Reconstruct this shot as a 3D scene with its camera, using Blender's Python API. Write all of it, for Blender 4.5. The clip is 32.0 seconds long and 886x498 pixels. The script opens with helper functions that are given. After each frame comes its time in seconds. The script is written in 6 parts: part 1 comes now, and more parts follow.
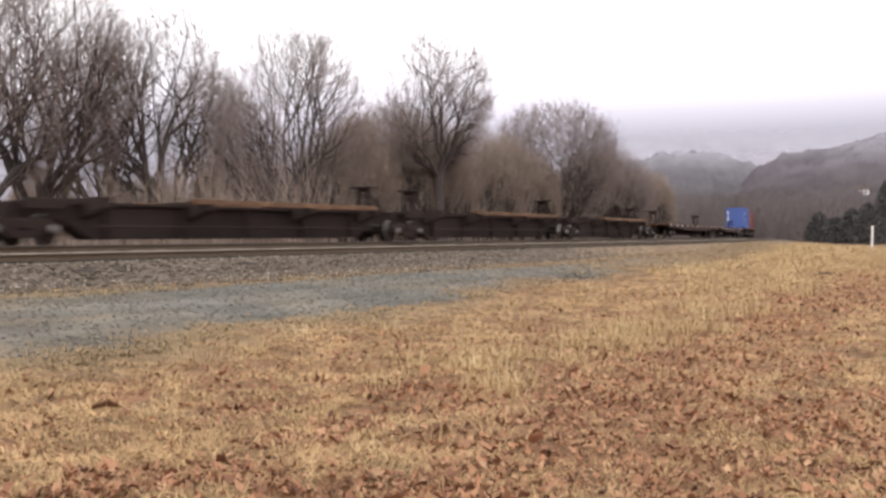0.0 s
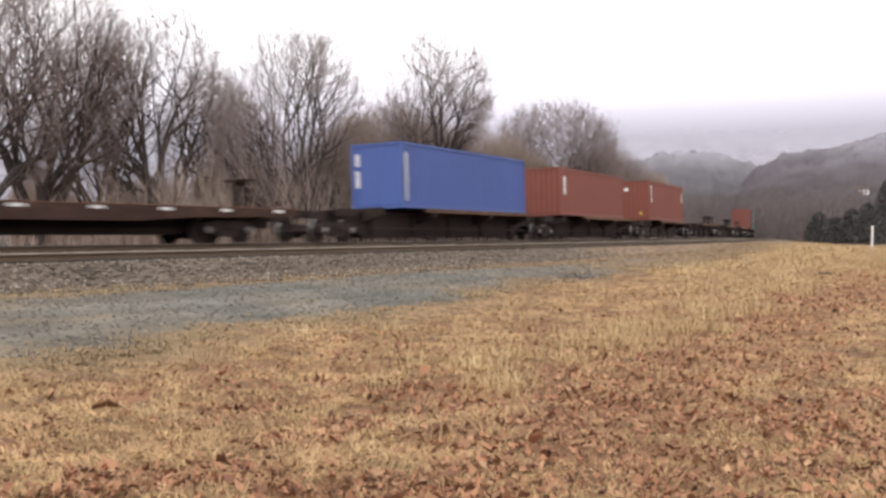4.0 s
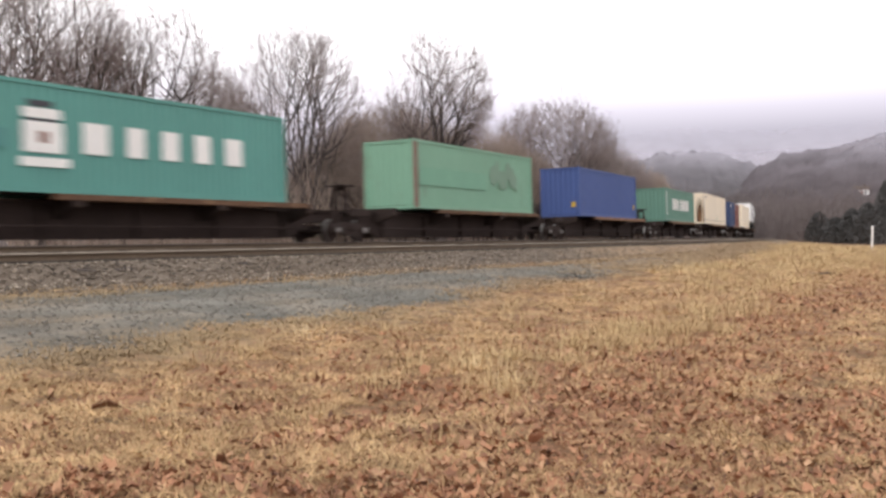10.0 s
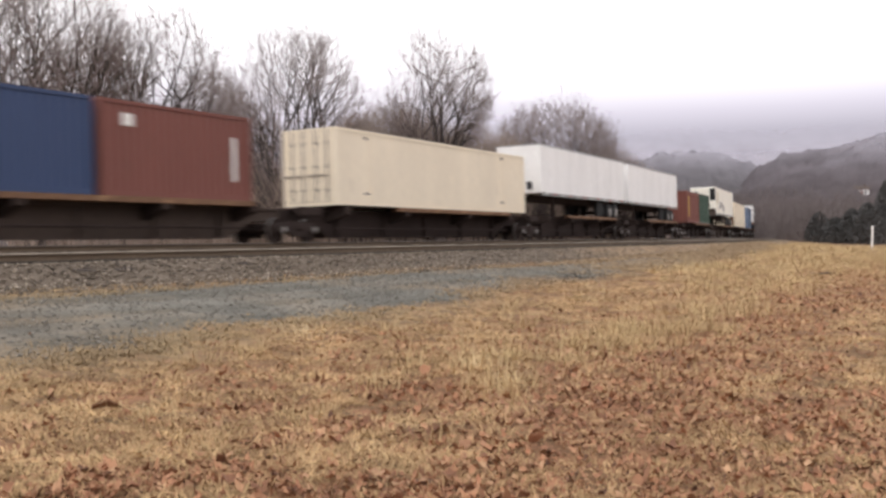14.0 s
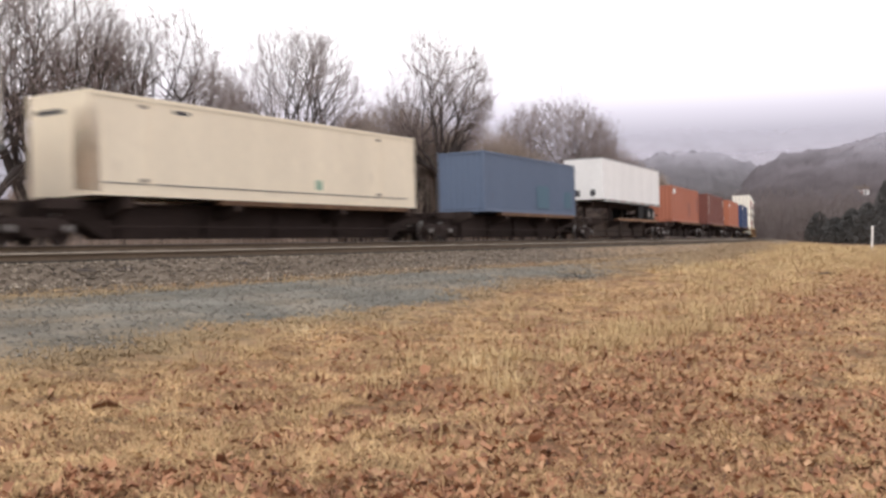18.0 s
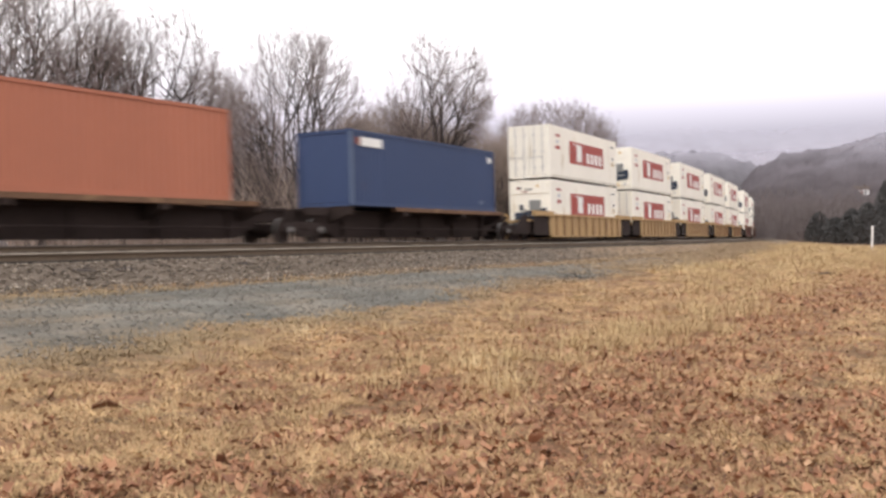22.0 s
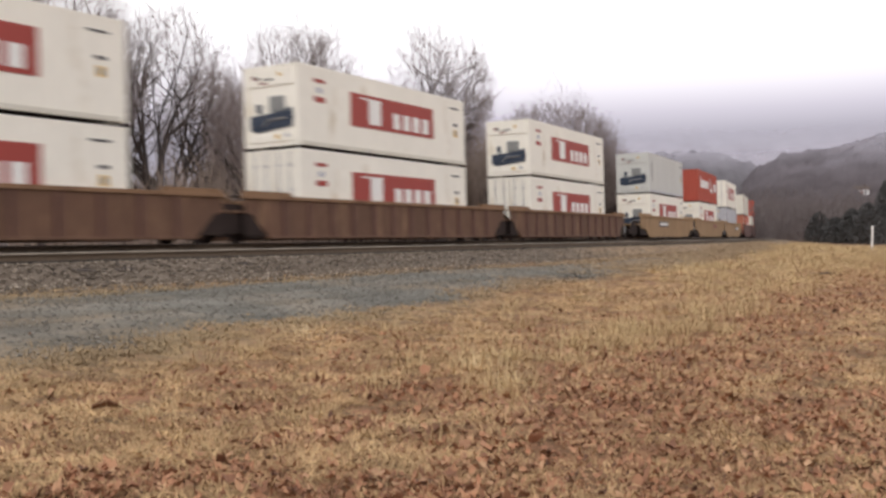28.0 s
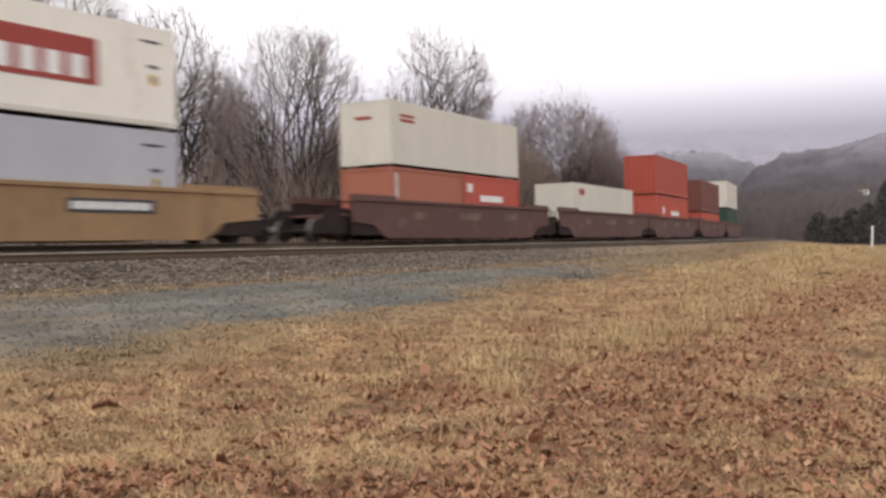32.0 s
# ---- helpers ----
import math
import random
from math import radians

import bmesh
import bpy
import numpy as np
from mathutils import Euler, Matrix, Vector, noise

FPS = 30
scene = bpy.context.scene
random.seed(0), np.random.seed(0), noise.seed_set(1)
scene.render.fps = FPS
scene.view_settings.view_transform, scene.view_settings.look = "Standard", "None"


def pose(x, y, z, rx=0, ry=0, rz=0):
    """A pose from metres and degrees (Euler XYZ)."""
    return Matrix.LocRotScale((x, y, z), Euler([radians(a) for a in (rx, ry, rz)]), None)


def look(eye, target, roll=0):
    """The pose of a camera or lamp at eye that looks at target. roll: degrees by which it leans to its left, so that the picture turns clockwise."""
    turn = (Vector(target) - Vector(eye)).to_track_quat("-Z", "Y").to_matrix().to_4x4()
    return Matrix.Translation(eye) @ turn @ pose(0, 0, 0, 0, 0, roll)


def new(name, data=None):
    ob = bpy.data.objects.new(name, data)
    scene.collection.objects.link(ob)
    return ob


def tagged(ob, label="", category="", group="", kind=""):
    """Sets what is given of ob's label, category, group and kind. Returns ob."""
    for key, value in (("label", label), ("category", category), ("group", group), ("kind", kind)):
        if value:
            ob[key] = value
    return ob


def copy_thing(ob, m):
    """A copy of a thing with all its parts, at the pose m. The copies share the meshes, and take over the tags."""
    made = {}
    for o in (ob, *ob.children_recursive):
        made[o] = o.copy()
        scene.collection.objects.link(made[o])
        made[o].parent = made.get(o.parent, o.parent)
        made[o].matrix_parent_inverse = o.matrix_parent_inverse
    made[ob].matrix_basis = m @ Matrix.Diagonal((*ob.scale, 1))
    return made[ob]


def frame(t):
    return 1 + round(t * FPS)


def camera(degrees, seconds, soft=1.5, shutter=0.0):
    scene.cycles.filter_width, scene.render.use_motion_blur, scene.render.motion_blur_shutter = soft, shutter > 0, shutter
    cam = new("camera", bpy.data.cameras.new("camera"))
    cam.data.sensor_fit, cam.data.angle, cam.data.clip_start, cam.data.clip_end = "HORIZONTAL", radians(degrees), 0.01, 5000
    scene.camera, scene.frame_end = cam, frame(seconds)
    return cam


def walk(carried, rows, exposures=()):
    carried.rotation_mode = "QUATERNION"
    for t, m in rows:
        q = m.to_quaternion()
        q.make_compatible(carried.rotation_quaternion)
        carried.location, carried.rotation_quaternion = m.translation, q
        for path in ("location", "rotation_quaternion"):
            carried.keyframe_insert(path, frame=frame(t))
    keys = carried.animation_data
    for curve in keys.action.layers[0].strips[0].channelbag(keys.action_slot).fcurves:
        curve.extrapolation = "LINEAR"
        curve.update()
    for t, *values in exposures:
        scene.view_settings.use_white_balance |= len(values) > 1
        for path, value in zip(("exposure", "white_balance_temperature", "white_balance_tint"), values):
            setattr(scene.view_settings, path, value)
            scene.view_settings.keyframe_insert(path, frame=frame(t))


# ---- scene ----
# A freight train passes on a curved double track behind a gravel lane and a leafy verge.
EYE = 1.45                                   # the eye's height over the verge
cam = camera(47.94, 32.0, soft=2.9, shutter=0.5)
VIEW = look((0, 0, EYE), (0, 100, EYE - 0.506), -1.0)
walk(cam, [(0.0, VIEW), (32.0, VIEW)], exposures=[(0.0, -0.11), (9.0, -0.14), (11.0, -0.20), (12.0, -0.30), (13.0, -0.34), (14.0, -0.29), (16.5, -0.17), (18.0, -0.20), (19.0, -0.16),
                                               (21.0, -0.08), (22.0, -0.10), (23.0, -0.22), (24.0, -0.48), (25.0, -0.52), (28.0, -0.48), (29.0, -0.49), (32.0, -0.48)])

# ---- light: a bright, even overcast sky and a faint wide sun ----
world = bpy.data.worlds.new("overcast_sky")
scene.world = world
world.use_nodes = True
wn, wl = world.node_tree.nodes, world.node_tree.links
wn.clear()
w_out = wn.new("ShaderNodeOutputWorld")
w_bg = wn.new("ShaderNodeBackground")
w_sky = wn.new("ShaderNodeTexSky")
w_sky.sky_type = "NISHITA"
w_sky.sun_disc = False
w_sky.sun_elevation = radians(38)
w_sky.sun_rotation = radians(200)
w_sky.dust_density = 6.0
w_sky.air_density = 1.0
w_hs = wn.new("ShaderNodeHueSaturation")
w_hs.inputs["Saturation"].default_value = 0.12
w_geo = wn.new("ShaderNodeTexCoord")
w_sep = wn.new("ShaderNodeSeparateXYZ")
w_ramp = wn.new("ShaderNodeValToRGB")
for place_, tone in ((0.0, (0.52, 0.49, 0.55)), (0.10, (0.70, 0.66, 0.77)), (0.125, (1.08, 1.015, 1.16)), (0.15, (1.55, 1.475, 1.60)), (0.18, (1.85, 1.78, 1.86)), (0.24, (2.2, 2.14, 2.18)), (0.5, (1.6, 1.56, 1.6)), (1.0, (1.3, 1.27, 1.3))):
    stop = w_ramp.color_ramp.elements[0] if place_ == 0 else w_ramp.color_ramp.elements[-1] if place_ == 1 else w_ramp.color_ramp.elements.new(place_)
    stop.position = place_
    stop.color = (*tone, 1)
w_mix = wn.new("ShaderNodeMix")
w_mix.data_type = "RGBA"
w_mix.inputs[0].default_value = 0.9
w_mul = wn.new("ShaderNodeVectorMath")
w_mul.operation = "SCALE"
w_mul.inputs["Scale"].default_value = 0.09
wl.new(w_sky.outputs[0], w_hs.inputs["Color"])
wl.new(w_hs.outputs[0], w_mul.inputs[0])
wl.new(w_geo.outputs["Generated"], w_sep.inputs[0])
wl.new(w_sep.outputs["Z"], w_ramp.inputs[0])
wl.new(w_mul.outputs[0], w_mix.inputs[6])
wl.new(w_ramp.outputs[0], w_mix.inputs[7])
wl.new(w_mix.outputs[2], w_bg.inputs["Color"])
w_bg.inputs["Strength"].default_value = 1.0
wl.new(w_bg.outputs[0], w_out.inputs["Surface"])

sun = new("sun", bpy.data.lights.new("sun", "SUN"))
sun.data.energy = 0.9
sun.data.angle = radians(25)
sun.data.color = (1.0, 0.96, 0.9)
sun.matrix_world = look((0, 0, 45), (18, 42, 0))


# ---- materials ----
def material(name, color, rough=0.8, metal=0.0, grain=30.0, vary=0.25, stain=None, stain_amount=0.0, stain_scale=1.2,
             bump=0.0, bump_scale=60.0, island=0.0, rand=0.0, spec=0.4, stretch=(1, 1, 1)):
    """A painted, earthy or woody surface: fine grain, larger mottling, stains of a second colour, relief."""
    m = bpy.data.materials.new(name)
    m.use_nodes = True
    n, l = m.node_tree.nodes, m.node_tree.links
    b = n["Principled BSDF"]
    b.inputs["Roughness"].default_value = rough
    b.inputs["Metallic"].default_value = metal
    b.inputs["Specular IOR Level"].default_value = spec
    co = n.new("ShaderNodeTexCoord")
    mp = n.new("ShaderNodeMapping")
    mp.inputs["Scale"].default_value = stretch
    l.new(co.outputs["Object"], mp.inputs[0])
    fine = n.new("ShaderNodeTexNoise")
    fine.inputs["Scale"].default_value = grain
    fine.inputs["Detail"].default_value = 4
    l.new(mp.outputs[0], fine.inputs["Vector"])
    big = n.new("ShaderNodeTexNoise")
    big.inputs["Scale"].default_value = grain / 14
    big.inputs["Detail"].default_value = 5
    l.new(mp.outputs[0], big.inputs["Vector"])
    add = n.new("ShaderNodeMath")
    add.operation = "ADD"
    l.new(fine.outputs["Fac"], add.inputs[0])
    l.new(big.outputs["Fac"], add.inputs[1])
    mr = n.new("ShaderNodeMapRange")
    mr.inputs[1].default_value, mr.inputs[2].default_value = 0.6, 1.4
    mr.inputs[3].default_value, mr.inputs[4].default_value = 1 - vary, 1 + vary
    l.new(add.outputs[0], mr.inputs[0])
    value = mr.outputs[0]
    for amount, kind in ((island, "ShaderNodeNewGeometry"), (rand, "ShaderNodeObjectInfo")):
        if amount:
            src = n.new(kind)
            ml = n.new("ShaderNodeMapRange")
            ml.inputs[3].default_value, ml.inputs[4].default_value = 1 - amount, 1 + amount
            l.new(src.outputs["Random Per Island" if kind.endswith("Geometry") else "Random"], ml.inputs[0])
            mm = n.new("ShaderNodeMath")
            mm.operation = "MULTIPLY"
            l.new(value, mm.inputs[0])
            l.new(ml.outputs[0], mm.inputs[1])
            value = mm.outputs[0]
    hsv = n.new("ShaderNodeHueSaturation")
    l.new(value, hsv.inputs["Value"])
    if stain:
        sn = n.new("ShaderNodeTexNoise")
        sn.inputs["Scale"].default_value = stain_scale
        sn.inputs["Detail"].default_value = 8
        sn.inputs["Roughness"].default_value = 0.65
        l.new(mp.outputs[0], sn.inputs["Vector"])
        sr = n.new("ShaderNodeMapRange")
        lo = 0.72 - 0.4 * stain_amount
        sr.inputs[1].default_value, sr.inputs[2].default_value = lo, lo + 0.16
        l.new(sn.outputs["Fac"], sr.inputs[0])
        mx = n.new("ShaderNodeMix")
        mx.data_type = "RGBA"
        mx.inputs[6].default_value = (*color, 1)
        mx.inputs[7].default_value = (*stain, 1)
        l.new(sr.outputs[0], mx.inputs[0])
        l.new(mx.outputs[2], hsv.inputs["Color"])
    else:
        hsv.inputs["Color"].default_value = (*color, 1)
    l.new(hsv.outputs[0], b.inputs["Base Color"])
    if bump:
        bn = n.new("ShaderNodeTexNoise")
        bn.inputs["Scale"].default_value = bump_scale
        bn.inputs["Detail"].default_value = 5
        l.new(mp.outputs[0], bn.inputs["Vector"])
        bp = n.new("ShaderNodeBump")
        bp.inputs["Strength"].default_value = bump
        bp.inputs["Distance"].default_value = 0.02
        l.new(bn.outputs["Fac"], bp.inputs["Height"])
        l.new(bp.outputs[0], b.inputs["Normal"])
    return m


def blended(name, colors, rough=0.9, grain=3.0, vary=0.2):
    """Loose pieces, each with a colour of its own out of a few."""
    m = material(name, colors[0], rough, grain=grain, vary=vary)
    n, l = m.node_tree.nodes, m.node_tree.links
    geo = n.new("ShaderNodeNewGeometry")
    ramp = n.new("ShaderNodeValToRGB")
    ramp.color_ramp.interpolation = "LINEAR"
    while len(ramp.color_ramp.elements) < len(colors):
        ramp.color_ramp.elements.new(0.5)
    for i, c in enumerate(colors):
        ramp.color_ramp.elements[i].position = i / (len(colors) - 1)
        ramp.color_ramp.elements[i].color = (*c, 1)
    l.new(geo.outputs["Random Per Island"], ramp.inputs[0])
    hsv = next(x for x in n if x.bl_idname == "ShaderNodeHueSaturation")
    l.new(ramp.outputs[0], hsv.inputs["Color"])
    return m


def paint(name, color, rust=0.25, rough=0.55):
    return material(name, color, rough, grain=9.0, vary=0.10, stain=(color[0] * 0.45 + 0.06, color[1] * 0.45 + 0.03, color[2] * 0.45 + 0.02),
                    stain_amount=rust, stain_scale=1.3, bump=0.06, bump_scale=12, stretch=(1.3, 1.0, 0.28))


M_GRAVEL = material("gravel_lane", (0.128, 0.120, 0.099), 0.95, grain=11, vary=0.55, stain=(0.235, 0.18, 0.12), stain_amount=0.6,
                    stain_scale=0.22, bump=0.8, bump_scale=30)
def patchy(name, colors, spread=0.45, scale=0.9, rough=0.95, grain=20.0, vary=0.3, bump=0.0):
    """Ground cover whose colour drifts from patch to patch, with every blade or clod a little off."""
    m = material(name, colors[0], rough, grain=grain, vary=vary, bump=bump, bump_scale=40, spec=0.15)
    n, l = m.node_tree.nodes, m.node_tree.links
    geo = n.new("ShaderNodeNewGeometry")
    noise_ = n.new("ShaderNodeTexNoise")
    noise_.inputs["Scale"].default_value = scale
    noise_.inputs["Detail"].default_value = 9
    noise_.inputs["Roughness"].default_value = 0.72
    l.new(geo.outputs["Position"], noise_.inputs["Vector"])
    mr = n.new("ShaderNodeMapRange")
    mr.inputs[1].default_value, mr.inputs[2].default_value = 0.28, 0.72
    l.new(noise_.outputs["Fac"], mr.inputs[0])
    mad = n.new("ShaderNodeMath")
    mad.operation = "MULTIPLY_ADD"
    mad.inputs[1].default_value = spread
    tuft = n.new("ShaderNodeAttribute")
    tuft.attribute_name = "tone"
    l.new(tuft.outputs["Fac"], mad.inputs[0])
    sub = n.new("ShaderNodeMath")
    sub.operation = "SUBTRACT"
    sub.inputs[1].default_value = spread / 2
    l.new(mr.outputs[0], sub.inputs[0])
    l.new(sub.outputs[0], mad.inputs[2])
    ramp = n.new("ShaderNodeValToRGB")
    while len(ramp.color_ramp.elements) < len(colors):
        ramp.color_ramp.elements.new(0.5)
    for i, c in enumerate(colors):
        ramp.color_ramp.elements[i].position = i / (len(colors) - 1)
        ramp.color_ramp.elements[i].color = (*c, 1)
    l.new(mad.outputs[0], ramp.inputs[0])
    tone = ramp.outputs[0]
    for zone, shade in (("russet", (0.36, 0.165, 0.09)), ("olive", (0.29, 0.225, 0.135))):
        at = n.new("ShaderNodeAttribute")
        at.attribute_name = zone
        mx = n.new("ShaderNodeMix")
        mx.data_type = "RGBA"
        mx.inputs[7].default_value = (*shade, 1)
        l.new(at.outputs["Fac"], mx.inputs[0])
        l.new(tone, mx.inputs[6])
        tone = mx.outputs[2]
    hsv = next(x for x in n if x.bl_idname == "ShaderNodeHueSaturation")
    l.new(tone, hsv.inputs["Color"])
    return m


def weedy_edge(m, soil):
    """Lets dead grass and soil creep in from both sides of the lane."""
    n, l = m.node_tree.nodes, m.node_tree.links
    at = n.new("ShaderNodeAttribute")
    at.attribute_name = "rim"
    geo = n.new("ShaderNodeNewGeometry")
    noise_ = n.new("ShaderNodeTexNoise")
    noise_.inputs["Scale"].default_value = 1.6
    noise_.inputs["Detail"].default_value = 7
    noise_.inputs["Roughness"].default_value = 0.7
    l.new(geo.outputs["Position"], noise_.inputs["Vector"])
    sub = n.new("ShaderNodeMath")
    sub.operation = "SUBTRACT"
    l.new(noise_.outputs["Fac"], sub.inputs[0])
    l.new(at.outputs["Fac"], sub.inputs[1])
    mr = n.new("ShaderNodeMapRange")
    mr.inputs[1].default_value, mr.inputs[2].default_value = -0.08, 0.30
    l.new(sub.outputs[0], mr.inputs[0])
    mx = n.new("ShaderNodeMix")
    mx.data_type = "RGBA"
    hsv = next(x for x in n if x.bl_idname == "ShaderNodeHueSaturation")
    old = hsv.inputs["Color"].links[0].from_socket
    l.new(mr.outputs[0], mx.inputs[0])
    l.new(old, mx.inputs[6])
    mx.inputs[7].default_value = (*soil, 1)
    l.new(mx.outputs[2], hsv.inputs["Color"])


def rutted(m, packed):
    """Paler, packed wheel tracks along the lane."""
    n, l = m.node_tree.nodes, m.node_tree.links
    at, mx, noise_, mr = (n.new("ShaderNode" + k) for k in ("Attribute", "Mix", "TexNoise", "MapRange"))
    at.attribute_name = "rut"
    noise_.inputs["Scale"].default_value = 0.7
    noise_.inputs["Detail"].default_value = 6
    mr.inputs[1].default_value, mr.inputs[2].default_value = 0.35, 0.6
    l.new(noise_.outputs["Fac"], mr.inputs[0])
    mul = n.new("ShaderNodeMath")
    mul.operation = "MULTIPLY"
    l.new(at.outputs["Fac"], mul.inputs[0])
    l.new(mr.outputs[0], mul.inputs[1])
    mx.data_type = "RGBA"
    hsv = next(x for x in n if x.bl_idname == "ShaderNodeHueSaturation")
    l.new(mul.outputs[0], mx.inputs[0])
    l.new(hsv.inputs["Color"].links[0].from_socket, mx.inputs[6])
    mx.inputs[7].default_value = (*packed, 1)
    l.new(mx.outputs[2], hsv.inputs["Color"])


rutted(M_GRAVEL, (0.208, 0.199, 0.174))
weedy_edge(M_GRAVEL, (0.245, 0.18, 0.115))
M_GROUND = patchy("dry_grass_soil", [(0.09, 0.05, 0.032), (0.36, 0.19, 0.11), (0.17, 0.105, 0.06), (0.50, 0.325, 0.17), (0.34, 0.175, 0.10)], 0.0, 1.6, grain=26, vary=0.5, bump=0.9)
M_GRASS = patchy("dry_grass_blade", [(0.22, 0.125, 0.073), (0.39, 0.24, 0.13), (0.45, 0.315, 0.165), (0.68, 0.475, 0.255), (0.59, 0.37, 0.205)], 0.75, 1.0)
M_GRASS_PALE = patchy("pale_grass_blade", [(0.42, 0.29, 0.155), (0.58, 0.425, 0.23), (0.52, 0.385, 0.205), (0.72, 0.55, 0.325)], 0.6, 0.8)
M_WEED = patchy("dead_weed_blade", [(0.24, 0.165, 0.105), (0.38, 0.27, 0.17), (0.31, 0.235, 0.15), (0.48, 0.355, 0.215)], 0.6, 0.9)
M_LEAF = blended("fallen_leaf", [(0.11, 0.055, 0.037), (0.33, 0.155, 0.085), (0.48, 0.255, 0.145), (0.21, 0.10, 0.06), (0.45, 0.215, 0.12), (0.54, 0.34, 0.20), (0.27, 0.13, 0.075), (0.40, 0.20, 0.11)], grain=8)
M_LEAFDRY = material("dry_brown_leaf", (0.20, 0.095, 0.05), 0.8, grain=30, vary=0.35)
M_BALLAST = material("ballast_bed", (0.155, 0.122, 0.093), 0.95, grain=12, vary=0.45, stain=(0.13, 0.095, 0.07), stain_amount=0.5,
                     stain_scale=0.8, bump=1.0, bump_scale=22)
weedy_edge(M_BALLAST, (0.26, 0.18, 0.11))
M_STONE = blended("ballast_stone", [(0.055, 0.043, 0.034), (0.21, 0.167, 0.128), (0.125, 0.097, 0.072), (0.41, 0.345, 0.275)], grain=30)
M_PEBBLE = blended("lane_pebble", [(0.12, 0.11, 0.096), (0.20, 0.185, 0.16), (0.15, 0.137, 0.118), (0.23, 0.212, 0.185), (0.36, 0.335, 0.295)], grain=30)


M_BARK = material("bark", (0.092, 0.076, 0.071), 0.95, grain=16, vary=0.35, bump=0.6, bump_scale=30, stretch=(1, 1, 0.3))
M_TWIG = blended("twigs", [(0.20, 0.16, 0.147), (0.36, 0.295, 0.278), (0.28, 0.222, 0.207)], grain=2)
M_BRUSH = blended("brush_twigs", [(0.22, 0.17, 0.14), (0.45, 0.36, 0.305), (0.32, 0.255, 0.213)], grain=2)
M_RAIL = material("rail_rust", (0.10, 0.068, 0.042), 0.8, grain=14, vary=0.25)
M_RAILHEAD = material("rail_head_steel", (0.36, 0.305, 0.245), 0.55, 0.2, grain=20, vary=0.2)
M_RAILDARK = material("rail_head_dull", (0.16, 0.13, 0.11), 0.6, 0.2, grain=20, vary=0.2)
M_TIE = material("creosoted_tie", (0.06, 0.048, 0.04), 0.95, grain=14, vary=0.35, rand=0.25, bump=0.5, stretch=(0.2, 1, 1))
M_IRON = material("grimy_iron", (0.040, 0.0285, 0.0255), 0.92, 0.0, spec=0.15, grain=12, vary=0.3, stain=(0.05, 0.034, 0.027), stain_amount=0.4, stain_scale=1.5)
M_RUST = material("rusty_deck", (0.16, 0.075, 0.045), 0.85, grain=9, vary=0.25, stain=(0.27, 0.15, 0.08), stain_amount=0.45, stain_scale=1.6)
M_DUST = material("dusty_beam", (0.082, 0.061, 0.051), 0.9, grain=7, vary=0.25, stain=(0.05, 0.036, 0.03), stain_amount=0.35, stain_scale=0.7, spec=0.2)
M_GRIME = material("road_grime", (0.11, 0.085, 0.075), 0.9, grain=9, vary=0.3)
M_SHELF = material("rust_and_tan_shelf", (0.165, 0.09, 0.052), 0.85, grain=5, vary=0.5, stain=(0.37, 0.225, 0.12), stain_amount=0.46, stain_scale=1.6, stretch=(0.8, 1, 1), rand=0.4)
M_TREAD = material("polished_wheel_tread", (0.28, 0.27, 0.26), 0.45, 0.8, grain=20, vary=0.1)
M_HUB = material("pale_wheel_hub", (0.24, 0.225, 0.21), 0.55, 0.2, grain=10, vary=0.25)
M_SILL = material("grimy_brown_sill", (0.062, 0.036, 0.029), 0.9, grain=7, vary=0.35, stain=(0.11, 0.058, 0.04), stain_amount=0.45, stain_scale=1.5, spec=0.2)
M_STEEL = material("worn_wheel_steel", (0.24, 0.22, 0.21), 0.5, 0.4, grain=10, vary=0.2)
